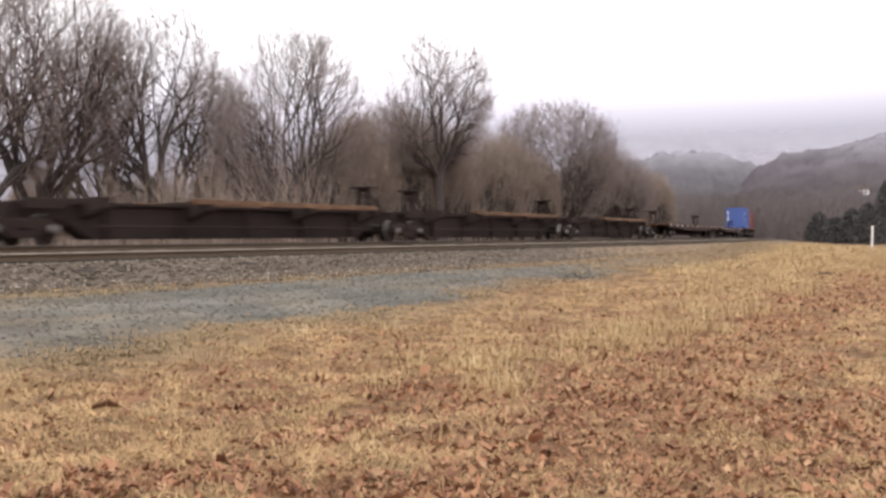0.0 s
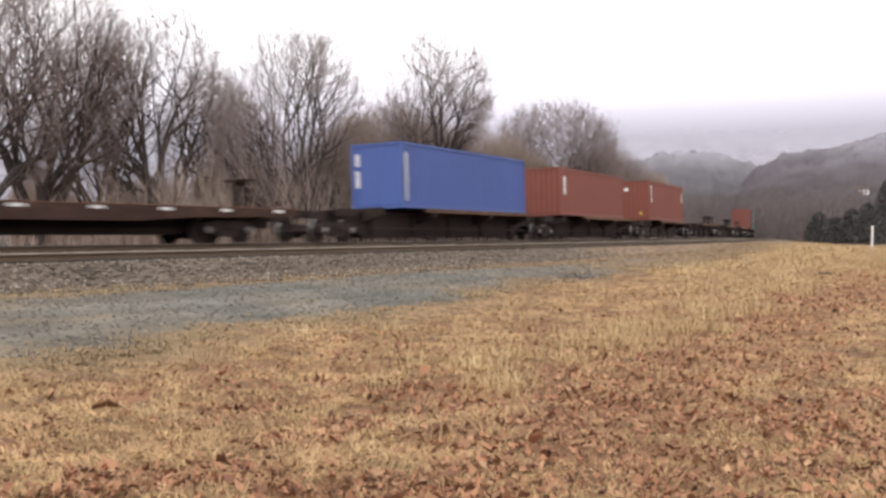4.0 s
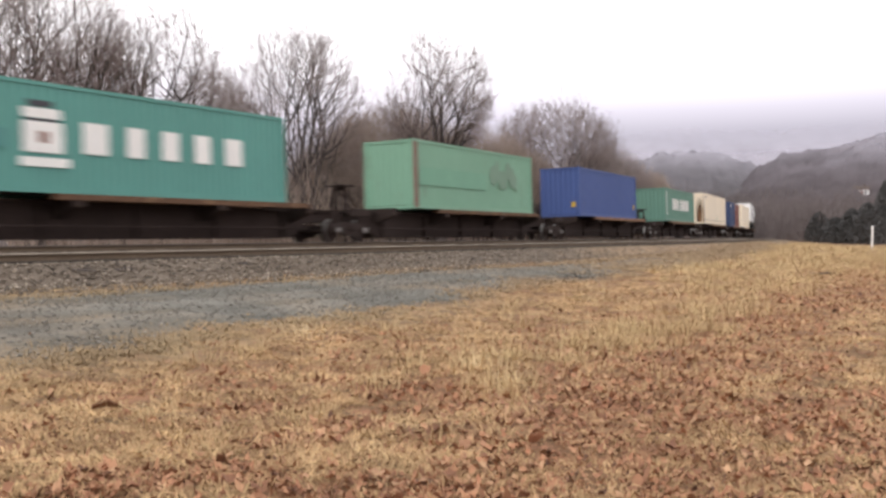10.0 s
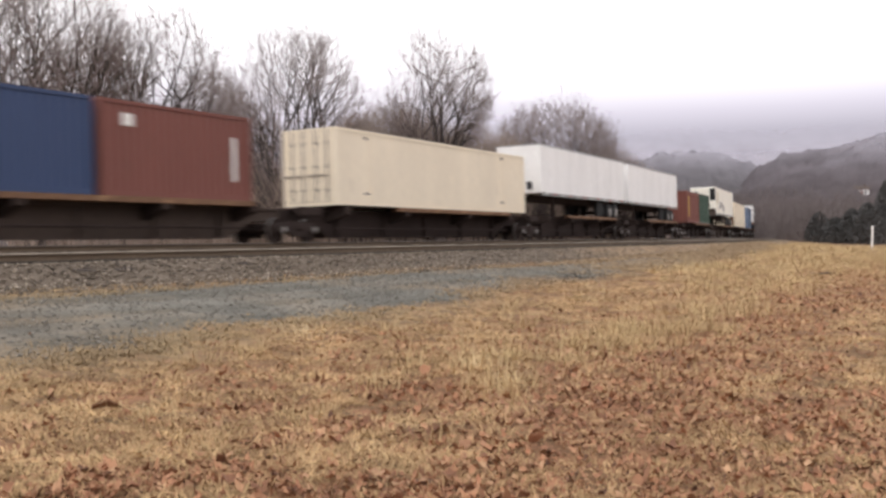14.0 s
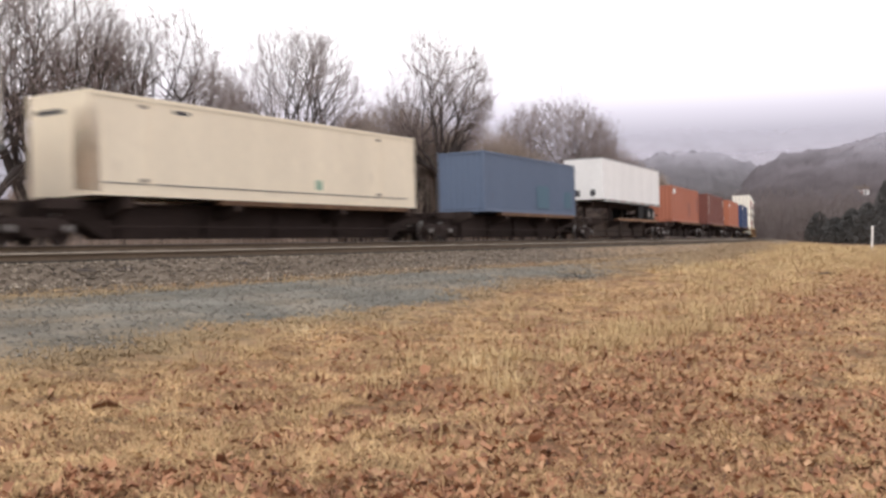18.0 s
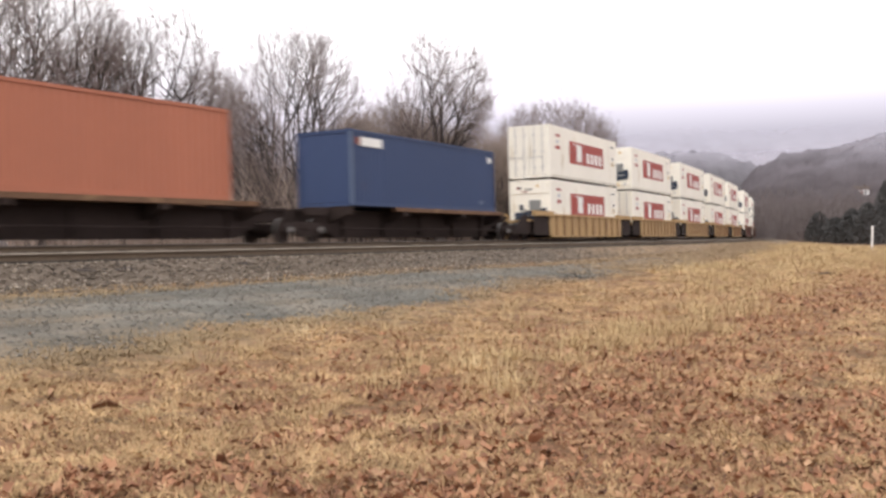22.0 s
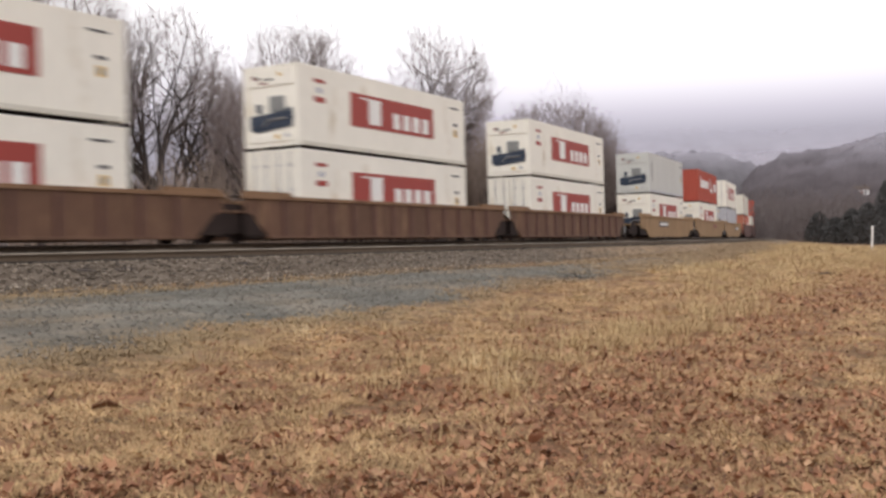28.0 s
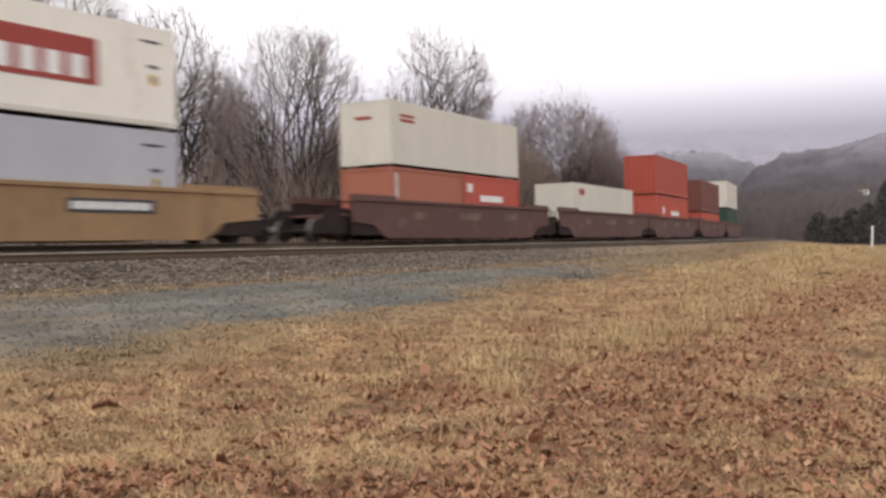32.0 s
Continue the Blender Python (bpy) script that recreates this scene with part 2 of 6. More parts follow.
def smear(name, color, axis):
    """A soiled run that thins out from one edge of its plate and upwards, clear where there is no dirt."""
    m = material(name, color, 0.9, grain=8, vary=0.3)
    n, l = m.node_tree.nodes, m.node_tree.links
    co, sep, up, over, noise_, mul, mul2, clear, mix = (n.new("ShaderNode" + k) for k in ("TexCoord", "SeparateXYZ", "MapRange", "MapRange", "TexNoise", "Math", "Math", "BsdfTransparent", "MixShader"))
    mp = n.new("ShaderNodeMapping")
    mp.inputs["Scale"].default_value = (3, 3, 0.5)
    l.new(co.outputs["Object"], mp.inputs[0])
    l.new(mp.outputs[0], noise_.inputs["Vector"])
    noise_.inputs["Scale"].default_value = 1.4
    noise_.inputs["Detail"].default_value = 5
    l.new(co.outputs["Generated"], sep.inputs[0])
    up.inputs[1].default_value, up.inputs[2].default_value, up.inputs[3].default_value, up.inputs[4].default_value = 0.35, 1.0, 1.0, 0.0
    l.new(sep.outputs["Z"], up.inputs[0])
    over.inputs[1].default_value, over.inputs[2].default_value, over.inputs[3].default_value, over.inputs[4].default_value = 0.0, 1.0, 1.25, 0.0
    l.new(sep.outputs[axis], over.inputs[0])
    mul.operation = mul2.operation = "MULTIPLY"
    l.new(up.outputs[0], mul.inputs[0])
    l.new(over.outputs[0], mul.inputs[1])
    add = n.new("ShaderNodeMapRange")
    add.inputs[1].default_value, add.inputs[2].default_value, add.inputs[3].default_value, add.inputs[4].default_value = 0.3, 0.65, 0.35, 1.25
    l.new(noise_.outputs["Fac"], add.inputs[0])
    l.new(mul.outputs[0], mul2.inputs[0])
    l.new(add.outputs[0], mul2.inputs[1])
    l.new(mul2.outputs[0], mix.inputs[0])
    l.new(clear.outputs[0], mix.inputs[1])
    l.new(n["Principled BSDF"].outputs[0], mix.inputs[2])
    l.new(mix.outputs[0], n["Material Output"].inputs["Surface"])
    return m


M_SMEAR = smear("brown_rust_smear", (0.20, 0.105, 0.055), "Y")
M_SMEARSIDE = smear("brown_side_smear", (0.24, 0.14, 0.08), "X")
M_WHITE = paint("white_paint", (0.90, 0.895, 0.89), 0.1)
M_REEFER = material("reefer_cream_white", (0.92, 0.885, 0.79), 0.55, grain=5, vary=0.07, stain=(0.62, 0.53, 0.38), stain_amount=0.32, stain_scale=0.8, bump=0.05, bump_scale=12, stretch=(1.0, 1.0, 0.35))
M_BLACK = material("black_rubber", (0.02, 0.02, 0.021), 0.85, grain=12, vary=0.3)
M_DARKUNIT = material("reefer_unit_dark", (0.03, 0.045, 0.075), 0.5, grain=8, vary=0.3)
M_ALU = material("aluminium", (0.5, 0.5, 0.5), 0.4, 0.7, grain=10, vary=0.1)
M_BANNER = paint("banner_red", (0.36, 0.055, 0.042), 0.2)
M_MARK = paint("marking_white", (0.87, 0.86, 0.83), 0.1)
M_DARKMARK = material("marking_dark", (0.06, 0.06, 0.07), 0.7, grain=10)
M_YELLOWMARK = material("marking_yellow", (0.62, 0.40, 0.06), 0.7, grain=10)
M_BLUEMARK = material("marking_blue", (0.10, 0.16, 0.42), 0.6, grain=10)
COLORS = {
    "blue": (0.075, 0.125, 0.36), "oxide": (0.235, 0.075, 0.055), "brown": (0.19, 0.065, 0.05), "teal": (0.11, 0.31, 0.27),
    "green": (0.20, 0.38, 0.27), "royal": (0.058, 0.098, 0.27), "seagreen": (0.125, 0.255, 0.20), "beige": (0.85, 0.75, 0.59),
    "navy": (0.035, 0.06, 0.14), "darkgreen": (0.036, 0.075, 0.052), "slate": (0.115, 0.155, 0.235), "patchblue": (0.07, 0.145, 0.205), "patchteal": (0.085, 0.25, 0.235), "faded": (0.15, 0.20, 0.165), "patchgreen": (0.165, 0.36, 0.25), "orange": (0.43, 0.155, 0.095),
    "tangerine": (0.45, 0.16, 0.092), "grey": (0.60, 0.605, 0.575), "coolgrey": (0.50, 0.51, 0.55), "red": (0.43, 0.082, 0.052), "cream": (0.70, 0.67, 0.58),
    "scarlet": (0.52, 0.10, 0.065), "moss": (0.165, 0.275, 0.20), "grille": (0.25, 0.255, 0.25), "stain": (0.66, 0.60, 0.46), "scrawl": (0.36, 0.36, 0.37)}
PAINT = {k: paint(k + "_paint", v, 0.3 if k in ("green", "brown", "oxide") else 0.2) for k, v in COLORS.items()}
M_WELL_YELLOW = material("well_yellow", (0.46, 0.30, 0.135), 0.7, grain=8, vary=0.2, stain=(0.26, 0.145, 0.07), stain_amount=0.5, stain_scale=1.2, stretch=(1.5, 1, 0.4))
M_WELL_BROWN = material("well_brown", (0.15, 0.08, 0.05), 0.8, grain=8, vary=0.3, stain=(0.25, 0.145, 0.085), stain_amount=0.52, stain_scale=1.4, stretch=(1.6, 1, 0.35))
M_WELL_TAN = material("well_tan", (0.345, 0.215, 0.11), 0.75, grain=8, vary=0.2, stain=(0.20, 0.12, 0.06), stain_amount=0.45, stain_scale=0.9, stretch=(1.2, 1, 0.5))
M_WORN = material("worn_pale_paint", (0.21, 0.155, 0.125), 0.8, grain=12, vary=0.4, stain=(0.12, 0.065, 0.05), stain_amount=0.6, stain_scale=3)
M_CHORD = material("rusty_chord_shaded_rib", (0.25, 0.145, 0.08), 0.8, grain=8, vary=0.3, stain=(0.15, 0.07, 0.04), stain_amount=0.5, stain_scale=1.2)
M_WELL_MAROON = material("well_maroon", (0.13, 0.065, 0.055), 0.8, grain=8, vary=0.2, stain=(0.20, 0.14, 0.12), stain_amount=0.35, stain_scale=0.8)


# ---- mesh helpers ----
class Shape:
    """Collects vertices and faces for one mesh."""

    def __init__(self):
        self.v, self.f = [], []

    def box(self, x0, x1, y0, y1, z0, z1, bevel=0.0):
        k = len(self.v)
        if bevel <= 0:
            self.v += [(x, y, z) for x in (x0, x1) for y in (y0, y1) for z in (z0, z1)]
            self.f += [tuple(k + i for i in q) for q in ((0, 1, 3, 2), (4, 6, 7, 5), (0, 4, 5, 1), (2, 3, 7, 6), (0, 2, 6, 4), (1, 5, 7, 3))]
            return self
        b = min(bevel, (x1 - x0) / 3, (y1 - y0) / 3, (z1 - z0) / 3)
        xs, ys, zs = (x0, x1), (y0, y1), (z0, z1)
        idx = {}
        for i in (0, 1):
            for j in (0, 1):
                for m in (0, 1):
                    sx, sy, sz = (1 - 2 * i) * b, (1 - 2 * j) * b, (1 - 2 * m) * b
                    for ax, p in enumerate(((xs[i], ys[j] + sy, zs[m] + sz), (xs[i] + sx, ys[j], zs[m] + sz), (xs[i] + sx, ys[j] + sy, zs[m]))):
                        idx[i, j, m, ax] = len(self.v)
                        self.v.append(p)
        g = lambda *a: idx[a]
        for i in (0, 1):
            self.f.append((g(i, 0, 0, 0), g(i, 0, 1, 0), g(i, 1, 1, 0), g(i, 1, 0, 0)))
            self.f.append((g(0, i, 0, 1), g(0, i, 1, 1), g(1, i, 1, 1), g(1, i, 0, 1)))
            self.f.append((g(0, 0, i, 2), g(0, 1, i, 2), g(1, 1, i, 2), g(1, 0, i, 2)))
            for j in (0, 1):
                self.f.append((g(i, j, 0, 0), g(i, j, 1, 0), g(i, j, 1, 1), g(i, j, 0, 1)))
                self.f.append((g(i, 0, j, 0), g(i, 1, j, 0), g(i, 1, j, 2), g(i, 0, j, 2)))
                self.f.append((g(0, i, j, 1), g(1, i, j, 1), g(1, i, j, 2), g(0, i, j, 2)))
                for m in (0, 1):
                    self.f.append((g(i, j, m, 0), g(i, j, m, 1), g(i, j, m, 2)))
        return self

    def prism(self, outline, y0, y1, axis="y"):
        """An outline in x, z drawn out along y (or in y, z along x)."""
        k, n = len(self.v), len(outline)
        for w in (y0, y1):
            self.v += [(a, w, c) if axis == "y" else (w, a, c) for a, c in outline]
        self.f += [tuple(range(k, k + n)), tuple(range(k + 2 * n - 1, k + n - 1, -1))]
        self.f += [(k + i, k + n + i, k + n + (i + 1) % n, k + (i + 1) % n) for i in range(n)]
        return self

    def tube(self, a, b, r0, r1=None, sides=8, caps=True):
        a, b = Vector(a), Vector(b)
        r1 = r0 if r1 is None else r1
        d = (b - a).normalized()
        u = d.orthogonal().normalized()
        w = d.cross(u)
        k = len(self.v)
        for p, r in ((a, r0), (b, r1)):
            for i in range(sides):
                t = 2 * math.pi * i / sides
                self.v.append(tuple(p + (u * math.cos(t) + w * math.sin(t)) * r))
        self.f += [(k + i, k + (i + 1) % sides, k + sides + (i + 1) % sides, k + sides + i) for i in range(sides)]
        if caps:
            self.f += [tuple(range(k + sides - 1, k - 1, -1)), tuple(range(k + sides, k + 2 * sides))]
        return self

    def lathe(self, profile, center, sides=20):
        """A profile of (radius, y) turned about an axis along y."""
        k = len(self.v)
        for r, y in profile:
            for i in range(sides):
                t = 2 * math.pi * i / sides
                self.v.append((center[0] + r * math.cos(t), center[1] + y, center[2] + r * math.sin(t)))
        for j in range(len(profile) - 1):
            for i in range(sides):
                a, b = k + j * sides + i, k + j * sides + (i + 1) % sides
                self.f.append((a, b, b + sides, a + sides))
        self.f += [tuple(range(k + sides - 1, k - 1, -1)), tuple(range(k + (len(profile) - 1) * sides, k + len(profile) * sides))]
        return self

    def mesh(self, name, mat=None):
        m = bpy.data.meshes.new(name)
        m.from_pydata(self.v, [], self.f)
        bm = bmesh.new()
        bm.from_mesh(m)
        bmesh.ops.recalc_face_normals(bm, faces=bm.faces)
        bm.to_mesh(m)
        bm.free()
        m.materials.append(mat)
        return m


MESHES = {}


def shared(key, make):
    """One mesh for all pieces that are alike."""
    if key not in MESHES:
        MESHES[key] = make().mesh(str(key).strip("()'").split("'")[0])
    return MESHES[key]


def part(name, mesh, mat, parent, label="", at=None):
    """Links a mesh as one object under a thing or a part."""
    if isinstance(mesh, Shape):
        mesh = mesh.mesh(name)
    ob = new(name, mesh)
    ob.parent = parent
    if at is not None:
        ob.matrix_basis = at
    if mesh.materials[0] is None:
        ob.material_slots[0].link = "OBJECT"
        ob.material_slots[0].material = mat
    return tagged(ob, label)


def raw_mesh(name, verts, faces, mat, smooth=False):
    """A mesh straight from arrays: all faces with the same number of corners."""
    verts, faces = np.asarray(verts, dtype=np.float32), np.asarray(faces, dtype=np.int32)
    m = bpy.data.meshes.new(name)
    m.vertices.add(len(verts))
    m.vertices.foreach_set("co", verts.ravel())
    n = faces.shape[1]
    m.loops.add(faces.size)
    m.loops.foreach_set("vertex_index", faces.ravel())
    m.polygons.add(len(faces))
    m.polygons.foreach_set("loop_start", np.arange(0, faces.size, n, dtype=np.int32))
    m.polygons.foreach_set("loop_total", np.full(len(faces), n, dtype=np.int32))
    if smooth:
        m.polygons.foreach_set("use_smooth", np.ones(len(faces), dtype=bool))
    m.update(calc_edges=True)
    m.materials.append(mat)
    return m


# ---- the line of the track: s runs away from the eye, 0 where the train fills the picture's edge ----
STEP = 0.5
S_LINE = np.arange(-1000.0, 1200.0, STEP)
RUN_IN = S_LINE + 1.5
BEND = np.where((RUN_IN < -30) | (RUN_IN > 240), 0.0, np.where(RUN_IN > 105, 0.00105, 0.002397 - 0.00001208 * np.clip(RUN_IN, -20, 105)))
S_ZERO = int(np.argmin(abs(RUN_IN)))
HEADING = np.concatenate([[0.0], np.cumsum(BEND[:-1] * STEP)])
HEADING += radians(58.16) - HEADING[S_ZERO]
LINE_X = np.concatenate([[0.0], np.cumsum(np.cos(HEADING[:-1] + BEND[:-1] * STEP / 2) * STEP)])
LINE_Y = np.concatenate([[0.0], np.cumsum(np.sin(HEADING[:-1] + BEND[:-1] * STEP / 2) * STEP)])
LINE_X += -10.514 - LINE_X[S_ZERO]
LINE_Y += 25.446 - LINE_Y[S_ZERO]
TILT = 0.59                                  # the curve's cant in degrees
RAIL_Z = 1.588                               # rail top under the train's middle
NEAR_Z = 1.40                                # rail top of the near track


def track(s, off=0.0):
    """x, y and heading at s, off metres behind the near side of the train."""
    x, y, a = np.interp(s, S_LINE, LINE_X), np.interp(s, S_LINE, LINE_Y), np.interp(s, S_LINE, HEADING)
    return x - np.sin(a) * off, y + np.cos(a) * off, a


def run(t):
    """How far the train has come after t seconds."""
    return 25.66 * t - 0.00715 * t * t - 0.18


def car_pose(s, length):
    """Pose of a rail vehicle whose leading end is at s; local x runs back along it, y to the far side, z up from the rails."""
    ax, ay, _ = track(s + 0.1 * length, 1.22)
    bx, by, _ = track(s + 0.9 * length, 1.22)
    a = math.atan2(by - ay, bx - ax)
    m = Matrix.Translation(((ax + bx) / 2, (ay + by) / 2, RAIL_Z)) @ Matrix.Rotation(a, 4, "Z") @ Matrix.Rotation(-radians(TILT), 4, "X")
    return m @ Matrix.Translation((-length / 2, 0, 0))


MOVERS = []                                  # (thing, s at the start, length, height over rail)


# ---- ground ----
def line_offset(x, y):
    """Signed distance from the train's near side (positive behind it) and s, for arrays of points."""
    pick = np.arange(S_ZERO - 260, S_ZERO + 700, 4)
    best, bs = np.full(x.shape, 1e9), np.zeros(x.shape)
    off = np.zeros(x.shape)
    for i in pick:
        dx, dy = x - LINE_X[i], y - LINE_Y[i]
        d = dx * dx + dy * dy
        near = d < best
        c, s = math.cos(HEADING[i]), math.sin(HEADING[i])
        best = np.where(near, d, best)
        off = np.where(near, -dx * s + dy * c, off)
        bs = np.where(near, S_LINE[i] + dx * c + dy * s, bs)
    return off, bs


PROFILE_OFF = [-200, -40, -22.4, -16, -13.5, -8.2, -5.9, -4.75, -1.2, -0.4, 3.4, 5.2, 9, 30, 200]
PROFILE_Z = [0.2, 0.0, 0.0, 0.20, 0.33, 0.69, 0.80, 1.14, 1.17, 1.40, 1.40, 0.85, 0.8, 0.9, 0.9]


def wave(x, y, size, seed=0.0):
    return (np.sin(x / size + seed) * np.cos(y / size * 1.13 + 1.7 * seed) + 0.6 * np.sin((x + 0.7 * y) / size * 1.9 + 3.1 * seed)) / 1.6


LATTICE = np.random.RandomState(5).rand(256, 256)


def drift_noise(x, y, size, seed=0):
    """Smooth patches of a given size, from 0 to 1."""
    u, v = np.asarray(x) / size + 17.3 * seed, np.asarray(y) / size + 41.7 * seed
    i, j = np.floor(u).astype(int), np.floor(v).astype(int)
    f, g = u - i, v - j
    f, g = f * f * (3 - 2 * f), g * g * (3 - 2 * g)
    at = lambda a, b: LATTICE[a % 256, b % 256]
    return (at(i, j) * (1 - f) + at(i + 1, j) * f) * (1 - g) + (at(i, j + 1) * (1 - f) + at(i + 1, j + 1) * f) * g


def ground_z(x, y):
    off, s = line_offset(x, y)
    z = np.interp(off, PROFILE_OFF, PROFILE_Z)
    verge = np.clip((-off - 12.5) / 4, 0, 1)
    hummock = 0.6 * drift_noise(x, y, 0.55, 1) + 0.4 * drift_noise(x, y, 0.26, 2) - 0.5
    return z + verge * (0.05 * wave(x, y, 1.9) + 0.10 * hummock * np.clip((45 - y) / 15, 0, 1)), off, s


def leaf_drift(x, y):
    """A long drift of leaves across the verge."""
    bend = 0.9 * wave(x, y, 1.1, 1.3)
    return np.exp(-((x - (0.51 * y - 2.7) + bend) / (0.55 + 0.035 * y)) ** 2)


def worn_green(x, y):
    """How far the mown, greyer turf beyond the drift has come up."""
    return np.clip((x - 0.51 * y + 1.0 + 0.5 * wave(x, y, 0.9, 0.4)) / 1.6, 0, 1) * np.clip((y - 5) / 5, 0, 1) * np.clip((60 - y) / 30, 0, 1)


def litter(x, y, off, s):
    """How thick the leaves lie at a place, from 0 to 1: hollows between the tufts, the long drift, little by the lane."""
    patch = 0.42 * drift_noise(x, y, 0.62, 3) + 0.40 * drift_noise(x, y, 0.24, 4) + 0.18 * drift_noise(x, y, 2.2, 6)
    low = np.clip((patch - 0.455) / 0.13, 0, 1) * np.clip(1.25 - y / 34, 0.15, 1)
    near_lane = np.clip((lane_edge(s) - 0.9 - off) / 2.2, 0, 1)
    return np.clip((0.85 * low + 0.75 * leaf_drift(x, y) * np.clip((62 - y) / 30, 0, 1)) * near_lane * (1 - 0.55 * worn_green(x, y)), 0, 1)


def zoned(ob, x, y):
    _, off, s = ground_z(x, y)
    for name, amount in (("russet", 0.22 * litter(x, y, off, s)), ("olive", np.maximum(0.75 * worn_green(x, y), 0.5 * np.clip((off - lane_edge(s) + 1.2) / 1.4, 0, 1) * np.clip((2 - s) / 6, 0, 1)))):
        at = ob.data.attributes.new(name, "FLOAT", "POINT")
        at.data.foreach_set("value", np.clip(amount, 0, 1).astype(np.float32).ravel())


def build_ground():
    gx = np.concatenate([-np.geomspace(4000, 30, 28), np.arange(-29, -9, 0.5), np.arange(-9, 11, 0.15), np.arange(11, 60, 0.5), np.geomspace(60, 4000, 30)])
    gy = np.concatenate([-np.geomspace(4000, 10, 24), np.arange(-9, 5, 0.5), np.arange(5, 21, 0.15), np.arange(21, 130, 0.5), np.geomspace(130.5, 4500, 34)])
    X, Y = np.meshgrid(gx, gy)
    Z, off, _ = ground_z(X, Y)
    bed = (off > -5.7) & (off < 5.0)
    Z = np.where(bed, Z - 0.08, np.where((off > lane_edge(_) + 0.8) & (off <= -5.7), Z - 0.04, Z))
    nx, ny = len(gx), len(gy)
    idx = np.arange(nx * ny).reshape(ny, nx)
    faces = np.stack([idx[:-1, :-1], idx[:-1, 1:], idx[1:, 1:], idx[1:, :-1]], -1).reshape(-1, 4)
    ob = new("ground", raw_mesh("ground", np.stack([X, Y, Z], -1).reshape(-1, 3), faces, M_GROUND, True))
    zoned(ob, X, Y)
    tagged(ob, "dry tan grass verge and woodland floor littered with leaves", "ground", kind="structure")


def lane_edge(s):
    """Offset of the lane's grassy edge."""
    return np.interp(s, [-60, -12, 0, 8, 39, 62, 400], [-15.5, -14.2, -12.8, -12.1, -9.6, -7.3, -6.9]) + 0.3 * np.sin(s / 1.7) + 0.2 * np.sin(s / 0.63 + 1) + 0.12 * np.sin(s / 0.21)


def strip(name, s0, s1, ds, edges, lift, mat, label, rough=0.0):
    """A ribbon along the track between offsets given by edges(s, u), u from 0 to 1."""
    ss, uu = np.arange(s0, s1, ds), np.linspace(0, 1, 48)
    S, U = np.meshgrid(ss, uu)
    O = edges(S, U)
    x, y, _ = track(S, O)
    z = np.interp(O, PROFILE_OFF, PROFILE_Z) + lift - 0.09 * np.exp(-U * 22)
    if rough:
        z = z + rough * (np.random.rand(*z.shape) - 0.5)
    n, m = S.shape
    idx = np.arange(n * m).reshape(n, m)
    faces = np.stack([idx[:-1, :-1], idx[:-1, 1:], idx[1:, 1:], idx[1:, :-1]], -1).reshape(-1, 4)
    ob = new(name, raw_mesh(name, np.stack([x, y, z], -1).reshape(-1, 3), faces, mat, True))
    rim = ob.data.attributes.new("rim", "FLOAT", "POINT")
    rim.data.foreach_set("value", (np.clip(np.minimum(U * 7.0 / 1.9, (1 - U) * 7.0 / 1.0 + 0.25), 0, 1.0) * np.clip(1.1 - (S - 2) / 15, 0.12, 1.0) if name == "gravel_lane" else np.clip(1.3 - S / 24, 0.12, 1.0) + np.clip((U - 0.12) * 4, 0, 1)).astype(np.float32).ravel())
    worn = sum(np.exp(-((U - u0 - 0.02 * np.sin(S / 7 + u0 * 9)) / wd) ** 2) for u0, wd in ((0.28, 0.05), (0.36, 0.025), (0.58, 0.06), (0.68, 0.025), (0.86, 0.03)))
    rut = ob.data.attributes.new("rut", "FLOAT", "POINT")
    rut.data.foreach_set("value", np.clip(worn, 0, 1).astype(np.float32).ravel())
    return tagged(ob, label, name.replace("_", " "), kind="structure")


def stones(name, count, s0, s1, off_of, size, lift, mat, label, power=1.6):
    """Loose angular stones strewn along the track: one countless heap."""
    k = np.random.rand(count)
    S = s0 + (s1 - s0) * k ** power
    S = S[np.random.rand(count) < np.clip(1.3 - S / 26, 0.1, 1)]
    count = len(S)
    O = off_of(S, np.random.rand(count))
    x, y, _ = track(S, O)
    z = np.interp(O, PROFILE_OFF, PROFILE_Z) + lift
    r = size * (0.45 + 0.9 * np.random.rand(count) ** 2)
    base = np.array([(1, 0, 0), (-1, 0, 0), (0, 1, 0), (0, -1, 0), (0, 0, 0.5), (0, 0, -0.4)], dtype=float)
    tri = np.array([(0, 2, 4), (2, 1, 4), (1, 3, 4), (3, 0, 4), (2, 0, 5), (1, 2, 5), (3, 1, 5), (0, 3, 5)])
    V = base[None] * (0.6 + 0.8 * np.random.rand(count, 6, 1)) * r[:, None, None]
    t = np.random.rand(count) * 6.28
    c, s_ = np.cos(t)[:, None], np.sin(t)[:, None]
    V = np.stack([V[..., 0] * c - V[..., 1] * s_, V[..., 0] * s_ + V[..., 1] * c, V[..., 2]], -1)
    V += np.stack([x, y, z], -1)[:, None]
    F = tri[None] + 6 * np.arange(count)[:, None, None]
    ob = new(name, raw_mesh(name, V.reshape(-1, 3), F.reshape(-1, 3), mat))
    return tagged(ob, label, "stones", kind="stuff")


def verge_points(count, near, far, power):
    """Points on the grassy verge inside the widening ground before the eye."""
    d = near + (far - near) * np.random.rand(count) ** power
    b = np.random.uniform(-0.50, 0.50, count)
    x, y = d * b, d
    z, off, s = ground_z(x, y)
    return x, y, z, off, s


